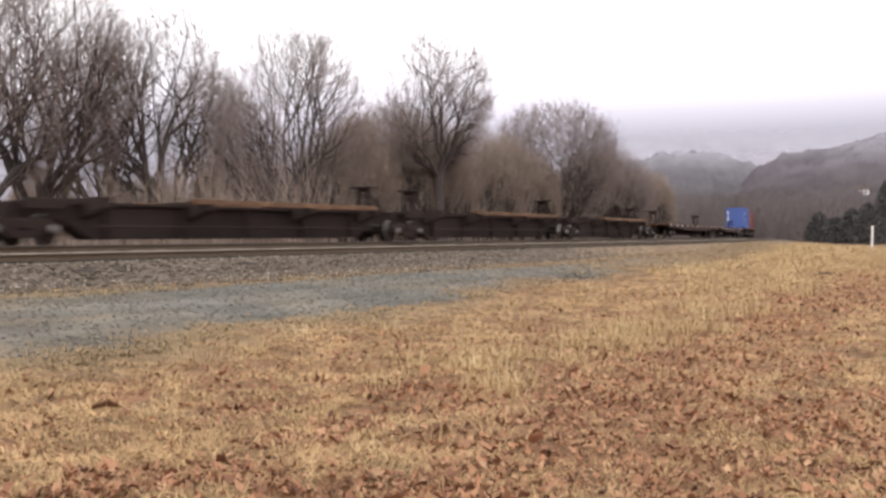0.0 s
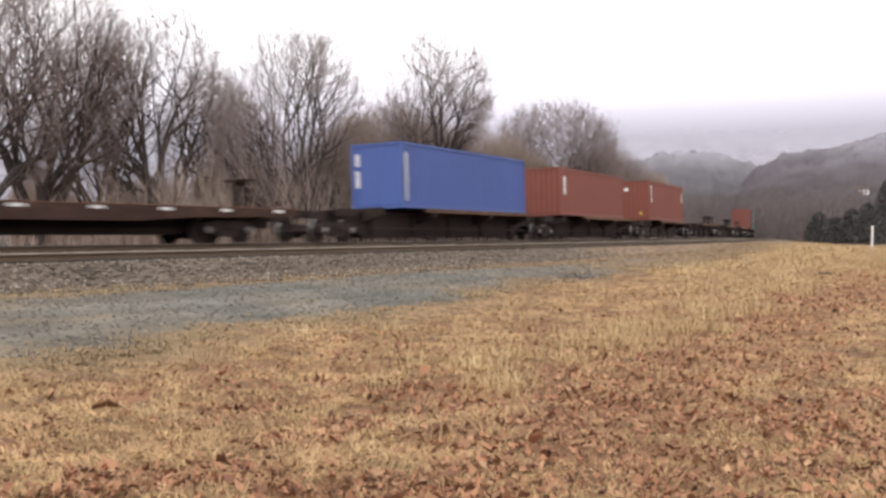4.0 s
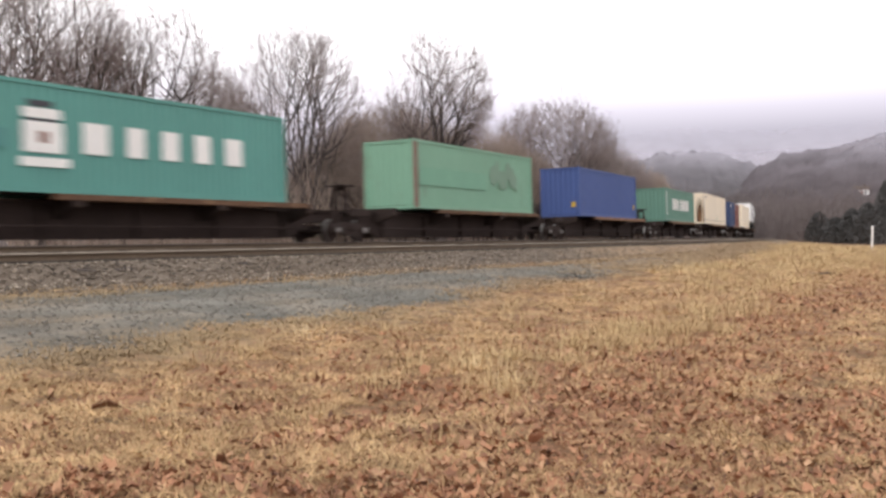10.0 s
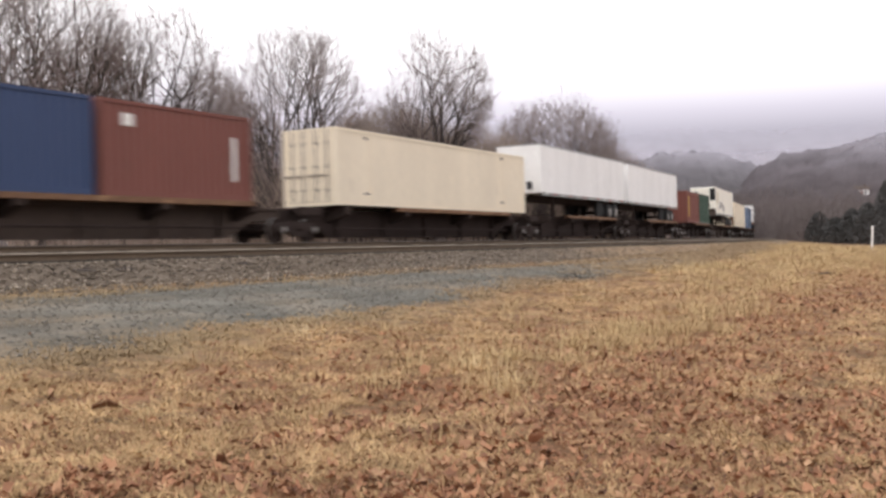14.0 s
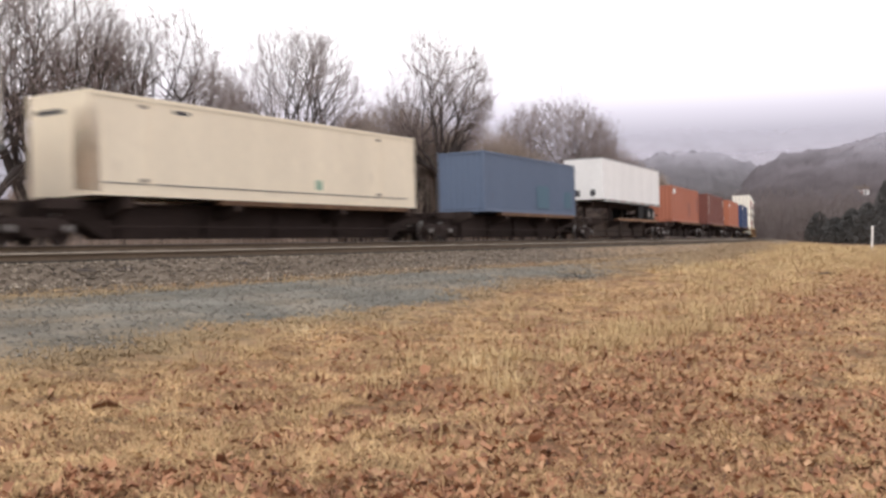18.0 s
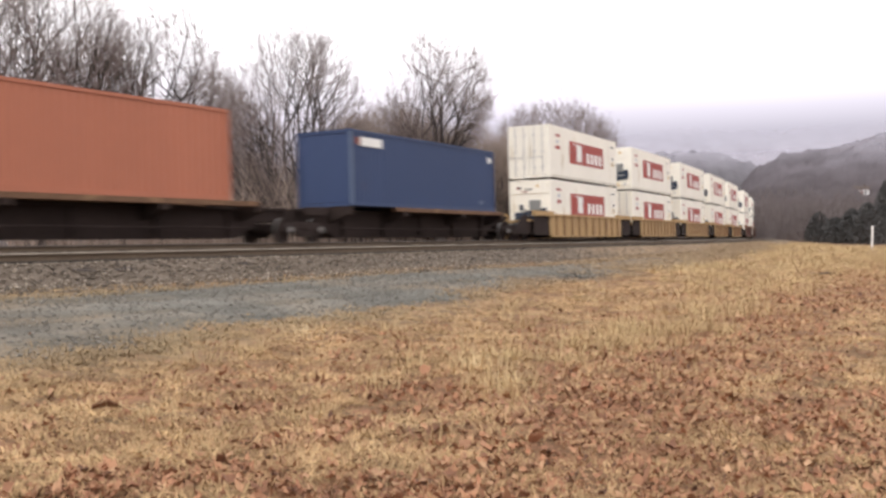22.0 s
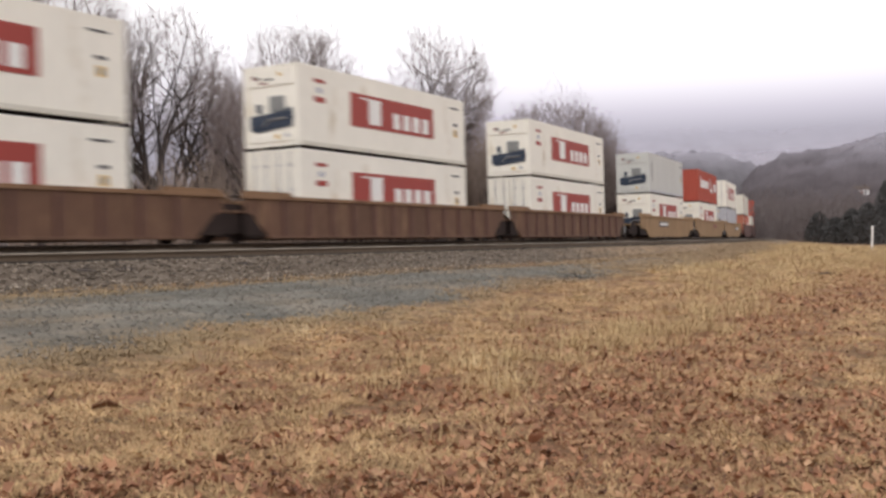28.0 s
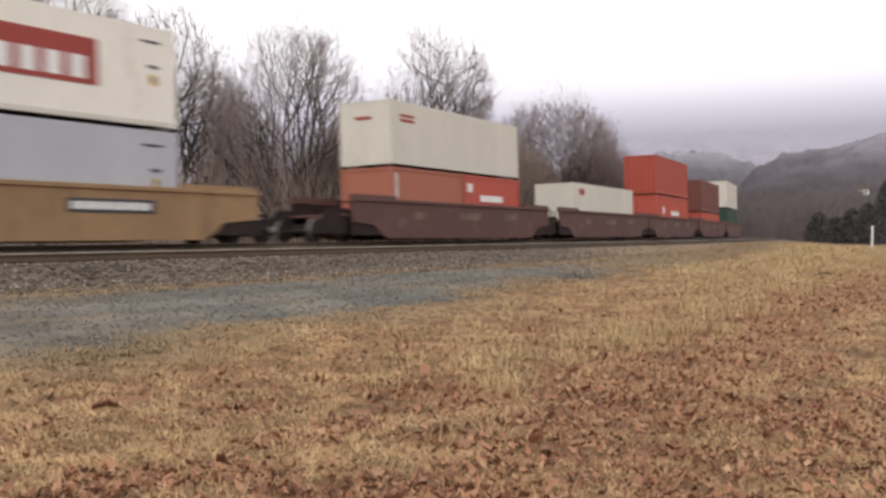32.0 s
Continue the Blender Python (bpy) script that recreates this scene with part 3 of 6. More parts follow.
def sheaf(name, root, way, reach, rise, wide, mat, label, tone):
    """Arched blades: each leaves its root, rises and lies over along way; tone is its tuft's shade."""
    n = len(root)
    across = np.stack([-way[:, 1], way[:, 0], 0.35 * np.random.randn(n)], -1) * wide[:, None]
    fwd = np.concatenate([way, np.zeros((n, 1))], 1) * reach[:, None]
    up = np.array([[0, 0, 1.0]]) * rise[:, None]
    mid = root + fwd * 0.45 + up
    tip = root + fwd + up * np.random.uniform(0.2, 0.9, n)[:, None]
    V = np.stack([root - across - 0.1 * up, root + across - 0.1 * up, mid + across * 0.8, mid - across * 0.8, tip], 1).reshape(-1, 3)
    k = 5 * np.arange(n)[:, None]
    F = np.concatenate([k + np.array([[0, 1, 2]]), k + np.array([[0, 2, 3]]), k + np.array([[3, 2, 4]])], 1).reshape(-1, 3)
    ob = new(name, raw_mesh(name, V, F, mat))
    zoned(ob, np.repeat(root[:, 0], 5), np.repeat(root[:, 1], 5))
    at = ob.data.attributes.new("tone", "FLOAT", "POINT")
    at.data.foreach_set("value", np.repeat(np.clip(tone, 0, 1), 5).astype(np.float32))
    return tagged(ob, label, "grass", kind="stuff")


def tufts(name, cx, cy, per, spread, reach, rise, wide, mat, label, comb=0.8):
    """Tufts of blades about their middles, each tuft of one shade and laid over to one side."""
    n = len(cx)
    lay = 0.5 + 2.6 * drift_noise(cx, cy, 1.5, 8) + 0.7 * np.random.randn(n)
    off = np.random.randn(n, per, 2) * spread[:, None, None]
    way = off / (spread[:, None, None] + 1e-6) + comb * np.stack([np.cos(lay), np.sin(lay)], -1)[:, None] + 0.5 * np.random.randn(n, per, 2)
    way /= np.linalg.norm(way, axis=-1, keepdims=True) + 1e-6
    x, y = (cx[:, None] + off[..., 0]).ravel(), (cy[:, None] + off[..., 1]).ravel()
    root = np.stack([x, y, ground_z(x, y)[0]], -1)
    size = np.repeat(0.6 + 0.8 * np.random.rand(n), per) * np.random.uniform(0.5, 1.4, n * per)
    tone = np.repeat(np.random.rand(n), per) + 0.16 * np.random.randn(n * per)
    return sheaf(name, root, way.reshape(-1, 2), reach * size * (1 + 0.012 * y), rise * size * np.random.uniform(0.4, 1.5, n * per) * (1 + 0.008 * y),
                 wide * np.random.uniform(0.6, 1.4, n * per) * (1 + 0.05 * y), mat, label, tone)


def build_grass():
    cx, cy, _, off, s = verge_points(26000, 5.0, 64, 1.45)
    edge = lane_edge(s) + 0.1 + (0.3 + 0.2 * (s < 4)) * np.random.randn(len(cx))
    keep = (off < edge) & (np.random.rand(len(cx)) < np.clip(1.1 - 0.8 * litter(cx, cy, off, s), 0.34, 1)) & (drift_noise(cx, cy, 0.3, 11) > 0.22)
    cx, cy = cx[keep], cy[keep]
    tufts("grass", cx, cy, 15, (0.03 + 0.055 * np.random.rand(len(cx))) * (1 + 0.03 * cy), 0.085, 0.026, 0.0026, M_GRASS, "short dry tan grass matted in tufts over the verge")
    cx, cy, _, off, s = verge_points(5200, 5.0, 100, 1.25)
    edge = lane_edge(s)
    ridge = np.exp(-((cx - (0.51 * cy - 4.1)) / (0.7 + 0.03 * cy)) ** 2)
    like = 0.75 * np.exp(-((off - edge + 3.0) / 2.4) ** 2) * (s > 12) + 0.95 * ridge * (cy > 8.5) + 0.65 * (cy > 26) + 0.05
    keep = (np.random.rand(len(cx)) < like * np.clip((cy - 2) / 9, 0.25, 1) * (1 - 0.8 * litter(cx, cy, off, s))) & (off < edge - 0.2)
    cx, cy = cx[keep], cy[keep]
    for b, d, wide, n in ((0.247, 14.0, 0.40, 26), (0.215, 12.2, 0.30, 10), (0.057, 8.9, 0.22, 12), (0.03, 10.6, 0.3, 9), (0.285, 17.5, 0.6, 22), (0.325, 24, 0.9, 26)):
        cx = np.concatenate([cx, b * d + wide * np.random.randn(n)])
        cy = np.concatenate([cy, d + wide * np.random.randn(n)])
    tufts("tall_grass", cx, cy, 30, (0.05 + 0.11 * np.random.rand(len(cx))) * (1 + 0.03 * cy), 0.13, 0.115, 0.0023, M_GRASS_PALE, "pale straw-coloured tufts of dead grass", 0.5)
    s = -16 + 100 * np.random.rand(11000) ** 1.2
    side = np.random.rand(len(s))
    out = lane_edge(s) + 0.1 + (0.4 + np.clip((s + 4) / 26, 0, 2.6)) * abs(np.random.randn(len(s)))
    strip_mid = -7.75 + 0.28 * np.random.randn(len(s)) + 0.35 * np.sin(s / 3.1) + 0.01 * s
    o = np.where(side < 0.36, strip_mid, np.minimum(out, -5.3))
    bare = np.sin(s / 1.9) + 0.8 * np.sin(s / 0.77 + 2) + 0.9 * np.random.randn(len(s)) < np.where(side < 0.36, -0.4, 0.5) - np.clip(s / 12, 0, 2.2)
    cx, cy, _ = track(s[~bare], o[~bare])
    tufts("lane_grass", cx, cy, 9, np.full(len(cx), 0.09) * (1 + 0.02 * cy), 0.06, 0.03, 0.0036, M_WEED, "sparse brown grass along the lane's edges")


def build_leaves():
    """Fallen leaves, folded and ragged, lying thick in the hollows of the verge."""
    x, y, z, off, s = verge_points(110000, 4.8, 66, 1.5)
    edge = lane_edge(s)
    keep = (np.random.rand(len(x)) < 0.05 * np.clip(1.3 - y / 20, 0.1, 1) + 0.7 * litter(x, y, off, s)) & ((off < edge - 0.2) | (np.random.rand(len(x)) < 0.02)) & (off < -5)
    x, y, z = x[keep], y[keep], z[keep]
    n = len(x)
    k = 10
    ang = np.arange(k) * 2 * math.pi / k
    rad = np.array([1.0, 0.68, 0.88, 0.62, 0.8, 0.7, 0.8, 0.62, 0.88, 0.68])[None] * (0.75 + 0.5 * np.random.rand(n, k))
    size = (0.014 + 0.023 * np.random.rand(n) ** 1.8) * (1 + 0.014 * y)
    size = size * np.where(np.random.rand(n) < 0.10, 1.7, 1.0)
    rot = np.random.rand(n) * 6.28
    px = size[:, None] * rad * np.cos(ang)
    py = size[:, None] * rad * np.sin(ang) * (0.5 + 0.45 * np.random.rand(n))[:, None]
    fold, curl = np.random.uniform(-0.3, 1.0, n)[:, None], np.random.uniform(-0.5, 1.1, n)[:, None]
    pz = fold * abs(py) + curl * px ** 2 / size[:, None] + 0.18 * size[:, None] * np.random.randn(n, k)
    pz = pz + px * np.random.randn(n)[:, None] * 0.45 + py * np.random.randn(n)[:, None] * 0.45
    c, s_ = np.cos(rot)[:, None], np.sin(rot)[:, None]
    h = z + 0.006 + 0.028 * np.random.rand(n)
    X, Y, Z = px * c - py * s_ + x[:, None], px * s_ + py * c + y[:, None], pz + h[:, None]
    V = np.concatenate([np.stack([x, y, h], -1)[:, None], np.stack([X, Y, Z], -1)], 1)
    tri = np.array([(0, 1 + i, 1 + (i + 1) % k) for i in range(k)])
    F = tri[None] + (k + 1) * np.arange(n)[:, None, None]
    ob = new("fallen_leaves", raw_mesh("fallen_leaves", V.reshape(-1, 3), F.reshape(-1, 3), M_LEAF))
    tagged(ob, "curled rust-brown maple leaves lying thick between grass tufts", "leaves", kind="stuff")


build_ground()
strip("gravel_lane", -60, 112, 0.5, lambda s, u: lane_edge(s) + (-7.6 + 0.5 * np.sin(s / 2.3) - lane_edge(s)) * u, -0.006, M_GRAVEL,
             "grey crushed-stone service lane beside the railway", 0.03)
strip("ballast_bed", -70, 330, 0.5, lambda s, u: -6.4 + 0.2 * np.sin(s / 1.3) + 11.6 * u, 0.012, M_BALLAST,
            "dark brown-grey crushed rock bed under two tracks", 0.05)
stones("ballast_stones", 40000, -22, 120, lambda s, r: -7.9 + 4.3 * r ** 0.8, 0.055, 0.03, M_STONE, "angular grey-brown ballast stones beside the rails")
stones("lane_gravel", 30000, -22, 90, lambda s, r: lane_edge(s) + 0.4 + (-8.0 - lane_edge(s)) * r, 0.028, 0.006, M_PEBBLE, "loose grey pebbles on the lane")
build_grass()
build_leaves()


# ---- track ----
def rail_ribbon(name, outline, off, z, s0, s1, mat, parent, ds=2.0):
    ss = np.arange(s0, s1, ds)
    V, n = [], len(outline)
    for o, h in outline:
        x, y, _ = track(ss, off + o)
        V.append(np.stack([x, y, np.full(len(ss), z + h)], -1))
    V = np.stack(V, 1).reshape(-1, 3)
    F = [(i * n + j, i * n + (j + 1) % n, (i + 1) * n + (j + 1) % n, (i + 1) * n + j) for i in range(len(ss) - 1) for j in range(n)]
    ob = new(name, raw_mesh(name, V, F, mat))
    ob.parent = parent
    return ob


RAIL_WEB = [(-0.07, -0.17), (-0.07, -0.155), (-0.012, -0.13), (-0.012, -0.045), (-0.036, -0.036), (-0.036, -0.006),
            (0.036, -0.006), (0.036, -0.036), (0.012, -0.045), (0.012, -0.13), (0.07, -0.155), (0.07, -0.17)]
RAIL_TOP = [(-0.039, -0.04), (-0.037, -0.004), (-0.03, 0.0), (0.03, 0.0), (0.037, -0.004), (0.039, -0.04)]


def build_track(name, mid, z, cant, label, heads):
    base = tagged(new(name), label, "railway track", kind="structure")
    for side in (-0.7535, 0.7535):
        dz = -side * math.sin(radians(cant))
        rail = rail_ribbon("rail", RAIL_WEB, mid + side, z + dz, -80, 945, M_RAIL, base)
        rail_ribbon("rail_head", RAIL_TOP, mid + side, z + dz, -80, 945, heads, rail)
    tie = Shape().box(-0.11, 0.11, -1.3, 1.3, -0.36, -0.172, 0.012).mesh("tie", M_TIE)
    for i in range(230):
        s = -22 + 0.52 * i
        x, y, a = track(s, mid)
        t = new("tie", tie)
        t.parent = base
        t.matrix_basis = Matrix.Translation((x, y, z)) @ Matrix.Rotation(a + random.uniform(-0.02, 0.02), 4, "Z") @ Matrix.Rotation(-radians(cant), 4, "X")


build_track("near_track", -2.74, NEAR_Z, 0.6, "empty track of rusty rails with bright worn heads on wooden ties", M_RAILHEAD)
build_track("far_track", 1.22, RAIL_Z, TILT, "canted track of worn steel rails carrying the freight train", M_RAILDARK)


# ---- trees ----
def tubes(segs, sides):
    """Tapered tubes for an array of segments: a (3), b (3), r0, r1."""
    segs = np.asarray(segs, dtype=float)
    a, b, r0, r1 = segs[:, 0:3], segs[:, 3:6], segs[:, 6], segs[:, 7]
    d = b - a
    d /= np.linalg.norm(d, axis=1)[:, None] + 1e-9
    ref = np.where(abs(d[:, 2:3]) < 0.9, np.array([[0, 0, 1.0]]), np.array([[1.0, 0, 0]]))
    u = np.cross(d, ref)
    u /= np.linalg.norm(u, axis=1)[:, None]
    w = np.cross(d, u)
    ang = np.arange(sides) * 2 * math.pi / sides
    ring = u[:, None] * np.cos(ang)[None, :, None] + w[:, None] * np.sin(ang)[None, :, None]
    V = np.concatenate([a[:, None] + ring * r0[:, None, None], b[:, None] + ring * r1[:, None, None]], 1)
    q = np.array([(i, (i + 1) % sides, sides + (i + 1) % sides, sides + i) for i in range(sides)])
    F = q[None] + 2 * sides * np.arange(len(segs))[:, None, None]
    return V.reshape(-1, 3), F.reshape(-1, 4)


def grow_tree(seed, height, low, rx, trunk, stems, fan, levels, wide=(26, 9), rise=0.10, tip=0.0062, twigs=3, split=2.1, twig_len=(0.2, 0.5), flat=0.0):
    """A bare broadleaf tree. Stems leave the trunk's top and fork again and again towards an egg-shaped crown from low to height,
    each fork thinner than its parent; the last shoots carry twigs. Returns thick and fine segments."""
    rng = np.random.RandomState(seed)
    mid, half = (height + low) / 2, (height - low) / 2

    def unit(v):
        return v / (np.linalg.norm(v, axis=-1, keepdims=True) + 1e-9)

    def room(p, d):
        """Way left from p along d to the crown's outline."""
        lump = 1 + 0.07 * np.sin(5 * np.arctan2(p[:, 1], p[:, 0]) + seed) + 0.05 * rng.randn(len(p))
        k = np.array([1 / rx, 1 / rx, 1 / half])
        q, e = (p - np.array([0, 0, mid])) * k, d * k
        a, b, c = (e * e).sum(1), (q * e).sum(1), (q * q).sum(1) - lump ** 2
        return np.clip((-b + np.sqrt(np.maximum(b * b - a * c, 0.01))) / a, 0.25, np.where((c > -0.02) & (b > 0), 0.3, 20.0))

    t = 6.283 * (np.arange(stems) + 0.5 * rng.rand(stems)) / stems
    f = np.radians(fan * (0.45 + 0.75 * rng.rand(stems)))
    way = np.stack([np.cos(t) * np.sin(f), np.sin(t) * np.sin(f), np.cos(f)], -1)
    foot = np.stack([np.cos(t) * flat * rng.rand(stems), np.sin(t) * flat * rng.rand(stems), np.full(stems, trunk)], -1)
    rows = []                                # per level: start, knee, end, parent's index
    p, d, par = foot, way, np.zeros(stems, dtype=int)
    for k in range(levels):
        n = len(p)
        length = np.maximum(0.22, room(p, d) / (levels - k) ** 0.70 * rng.uniform(0.65, 1.25, n))
        bend = unit(d + 0.10 * rng.randn(n, 3))
        knee = p + bend * (length * 0.5)[:, None]
        d2 = unit(bend + np.array([0, 0, rise]) + 0.12 * rng.randn(n, 3))
        end = knee + d2 * (length * 0.5)[:, None]
        rows.append((p, knee, end, par))
        if k == levels - 1:
            break
        count = np.where(rng.rand(n) < split - 2, 3, 2)
        who = np.repeat(np.arange(n), count)
        side = unit(np.cross(d2[who], rng.randn(len(who), 3)))
        first = np.concatenate([[True], who[1:] != who[:-1]])
        turn = np.radians(np.abs(rng.normal(wide[0], wide[1], len(who))) * np.where(first, 0.55, 1.15) * (0.85 + 0.12 * k))
        out = end[who] * np.array([1, 1, 0.35]) - np.array([0, 0, 0.35 * (low + 0.3 * half)])
        d = unit(d2[who] * np.cos(turn)[:, None] + side * np.sin(turn)[:, None] + 0.12 * unit(out) + np.array([0, 0, 0.4 * rise]))
        start = np.where(first[:, None] | (rng.rand(len(who)) < 0.5)[:, None], end[who], knee[who])
        p, par = start, who
    load = [None] * levels
    load[-1] = np.ones(len(rows[-1][0]))
    for k in range(levels - 1, 0, -1):
        load[k - 1] = np.bincount(rows[k][3], weights=load[k], minlength=len(rows[k - 1][0]))
    thick, fine = [], []
    for k, (a, b, c, par) in enumerate(rows):
        r = tip * load[k] ** 0.56 * (height / 12) * 1.3
        r0 = np.minimum(r * 1.25, tip * load[k - 1][par] ** 0.56 * (height / 12) * 1.3) if k else r * 1.2
        segs = np.concatenate([np.concatenate([a, b, r0[:, None], r[:, None]], 1), np.concatenate([b, c, r[:, None], (0.9 * r)[:, None]], 1)])
        (thick if k < levels - 2 else fine).append(segs)
    base = tip * load[0].sum() ** 0.5 * (height / 12) * 1.3
    if trunk > 0.6:
        thick.append(np.array([(0, 0, -0.4, 0.03, 0.02, trunk * 0.5, base * 1.3, base), (0.03, 0.02, trunk * 0.5, 0, 0, trunk + 0.1, base, base * 0.85)]))
    for k in (levels - 1, levels - 2):
        a, b, c, _ = rows[k]
        m = twigs if k == levels - 1 else max(1, twigs // 2)
        who = np.repeat(np.arange(len(a)), m)
        n = len(who)
        u = rng.rand(n)[:, None]
        root = b[who] + (c[who] - b[who]) * u
        v = unit(unit(c - b)[who] + 0.95 * rng.randn(n, 3) + np.array([0, 0, 1.2 * rise])) * rng.uniform(*twig_len, n)[:, None]
        knee = root + v * 0.5 + 0.03 * rng.randn(n, 3)
        end = root + v + 0.06 * rng.randn(n, 3)
        w = np.full((n, 1), 0.8 * tip)
        fine += [np.concatenate([root, knee, w, w * 0.8], 1), np.concatenate([knee, end, w * 0.8, w * 0.5], 1)]
    return np.concatenate(thick), np.concatenate(fine)


TREES = {}


def tree(kind, x, y, scale, turn, label):
    """A bare tree of one of a few habits, set on the ground."""
    z = float(ground_z(np.array([x]), np.array([y]))[0][0])
    m = Matrix.Translation((x, y, z)) @ Matrix.Rotation(radians(turn), 4, "Z") @ Matrix.Diagonal((scale, scale, scale, 1))
    if kind not in TREES:
        spec = {"maple": (11, 14.7, 5.6, 3.5, 4.9, 6, 54, 8, (28, 9), 0.07, 0.0052, 4, 2.2), "elm": (23, 15.8, 3.0, 4.9, 1.2, 5, 30, 8, (26, 9), 0.06, 0.0049, 3, 2.25),
                "ash": (38, 12.8, 2.4, 3.6, 0.9, 5, 28, 8, (26, 9), 0.06, 0.0056, 3, 2.2), "round": (41, 12.0, 2.2, 4.0, 0.9, 6, 44, 8, (25, 8), 0.06, 0.0058, 4, 2.25),
                "dome": (67, 12.0, 0.8, 5.4, 0.5, 8, 52, 8, (25, 9), 0.10, 0.0064, 5, 2.3),
                "thicket": (53, 7.4, -0.6, 3.2, 0.0, 26, 26, 6, (17, 7), 0.35, 0.0085, 4, 2.35, (0.3, 0.8), 2.4)}[kind]
        thick, fine = grow_tree(*spec)
        base = new("bare_tree")
        V, F = tubes(thick, 6)
        trunk = new("trunk", raw_mesh("trunk", V, F, M_BARK, True))
        V, F = tubes(fine, 3)
        crown = new("crown", raw_mesh("crown", V, F, M_BRUSH if kind == "thicket" else M_TWIG))
        trunk.parent = crown.parent = base
        TREES[kind] = base
        ob = base
        base.matrix_basis = m
    else:
        ob = copy_thing(TREES[kind], Matrix.Translation((x, y, z)) @ Matrix.Rotation(radians(turn), 4, "Z"))
        ob.scale = (scale, scale, scale)
    return tagged(ob, label, "tree", "trees behind the railway")


def at_bearing(px, depth):
    """Ground place at a bearing, given as tangent px, and a depth."""
    return px * depth, depth


for kind, b, d, sc, turn, label in (
        ("elm", -0.475, 48, 1.0, 10, "bare grey elm with several upright stems"),
        ("elm", -0.405, 51, 1.04, 100, "tall bare elm with spreading upper limbs"),
        ("ash", -0.348, 58, 1.06, 140, "bare ash with fine grey twigs"),
        ("ash", -0.282, 54, 1.10, 20, "bare ash with dark upright stems and fine twigs"),
        ("ash", -0.232, 62, 0.92, 220, "slim bare ash among others in the row"),
        ("round", -0.150, 54, 1.06, 0, "vase-shaped bare tree forked low over brush"),
        ("thicket", -0.052, 64, 1.30, 0, "low dense brown thicket of vines and shoots"),
        ("thicket", -0.020, 66, 1.12, 130, "dense brown shoots beside a single maple"),
        ("maple", -0.003, 61, 0.97, 0, "single-trunked bare maple with an oval crown"),
        ("thicket", 0.040, 74, 1.22, 90, "low brown thicket beneath the maple"),
        ("dome", 0.113, 84, 1.05, 60, "broad bare tree with a rounded twiggy crown"),
        ("dome", 0.168, 98, 0.80, 200, "bare round-crowned tree at the row's end"),
        ("thicket", 0.075, 80, 1.1, 40, "brown thicket filling a gap in the row"),
        ("thicket", 0.20, 112, 1.15, 40, "low grey-brown thicket by the curve"),
        ("thicket", -0.10, 58, 0.95, 200, "brown shoots and vines below the taller trees"),
        ("thicket", -0.205, 60, 0.85, 300, "tangle of brown shoots between tree stems"),
        ("thicket", -0.40, 64, 0.70, 77, "brown undergrowth among grey stems"), ("thicket", -0.30, 66, 0.70, 12, "brown undergrowth among grey stems"),
        ("ash", -0.20, 74, 0.95, 160, "slim bare ash deeper in the wood"), ("round", -0.085, 84, 0.92, 310, "bare round-crowned tree deeper in the wood"),
        ("dome", 0.05, 100, 0.85, 120, "bare round-crowned tree deeper in the wood"), ("thicket", 0.15, 98, 1.2, 140, "brown thicket below a round tree")):
    x, y = at_bearing(b, d)
    tree(kind, x, y, sc, turn, label)


def brush(name, count, place, tall, mat, label, twigs=7, thin=1.0, sway=0.16):
    """A countless thicket of thin upright shoots with side twigs."""
    x, y = place(count)
    z = ground_z(x, y)[0]
    n = len(x)
    h = tall * (0.4 + 0.75 * np.random.rand(n))
    lean = np.random.randn(n, 2) * sway
    a = np.stack([x, y, z - 0.1], -1)
    tip = a + np.stack([lean[:, 0] * h, lean[:, 1] * h, h], -1)
    segs = [np.concatenate([a, tip, np.full((n, 1), 0.03 * thin), np.full((n, 1), 0.006 * thin)], 1)]
    for k in range(twigs):
        f = np.random.uniform(0.2, 0.95, n)[:, None]
        p = a + (tip - a) * f
        t = np.random.rand(n) * 6.28
        ln = h * np.random.uniform(0.12, 0.38, n)
        q = p + np.stack([np.cos(t) * ln * 0.6, np.sin(t) * ln * 0.6, ln], -1)
        segs.append(np.concatenate([p, q, np.full((n, 1), 0.014 * thin), np.full((n, 1), 0.005 * thin)], 1))
    V, F = tubes(np.concatenate(segs), 3)
    ob = new(name, raw_mesh(name, V, F, mat))
    return tagged(ob, label, "brush", kind="stuff")


def along_track(s0, s1, o0, o1):
    def place(n):
        s = np.random.uniform(s0, s1, n)
        x, y, _ = track(s, np.random.uniform(o0, o1, n))
        return x, y
    return place


brush("brush", 4200, along_track(16, 112, 9, 24), 4.4, M_BRUSH, "leafless brown brush crowding behind the tracks")
brush("undergrowth", 450, along_track(-14, 22, 12, 30), 2.6, M_BRUSH, "sparse leafless undergrowth between tree stems")
M_FARTWIG = blended("far_woods_twigs", [(0.135, 0.113, 0.11), (0.19, 0.16, 0.155), (0.16, 0.137, 0.132)], grain=0.3)
brush("woods_edge", 3600, along_track(60, 230, 9, 40), 7.5, M_FARTWIG, "leafless grey-brown saplings along the curve")


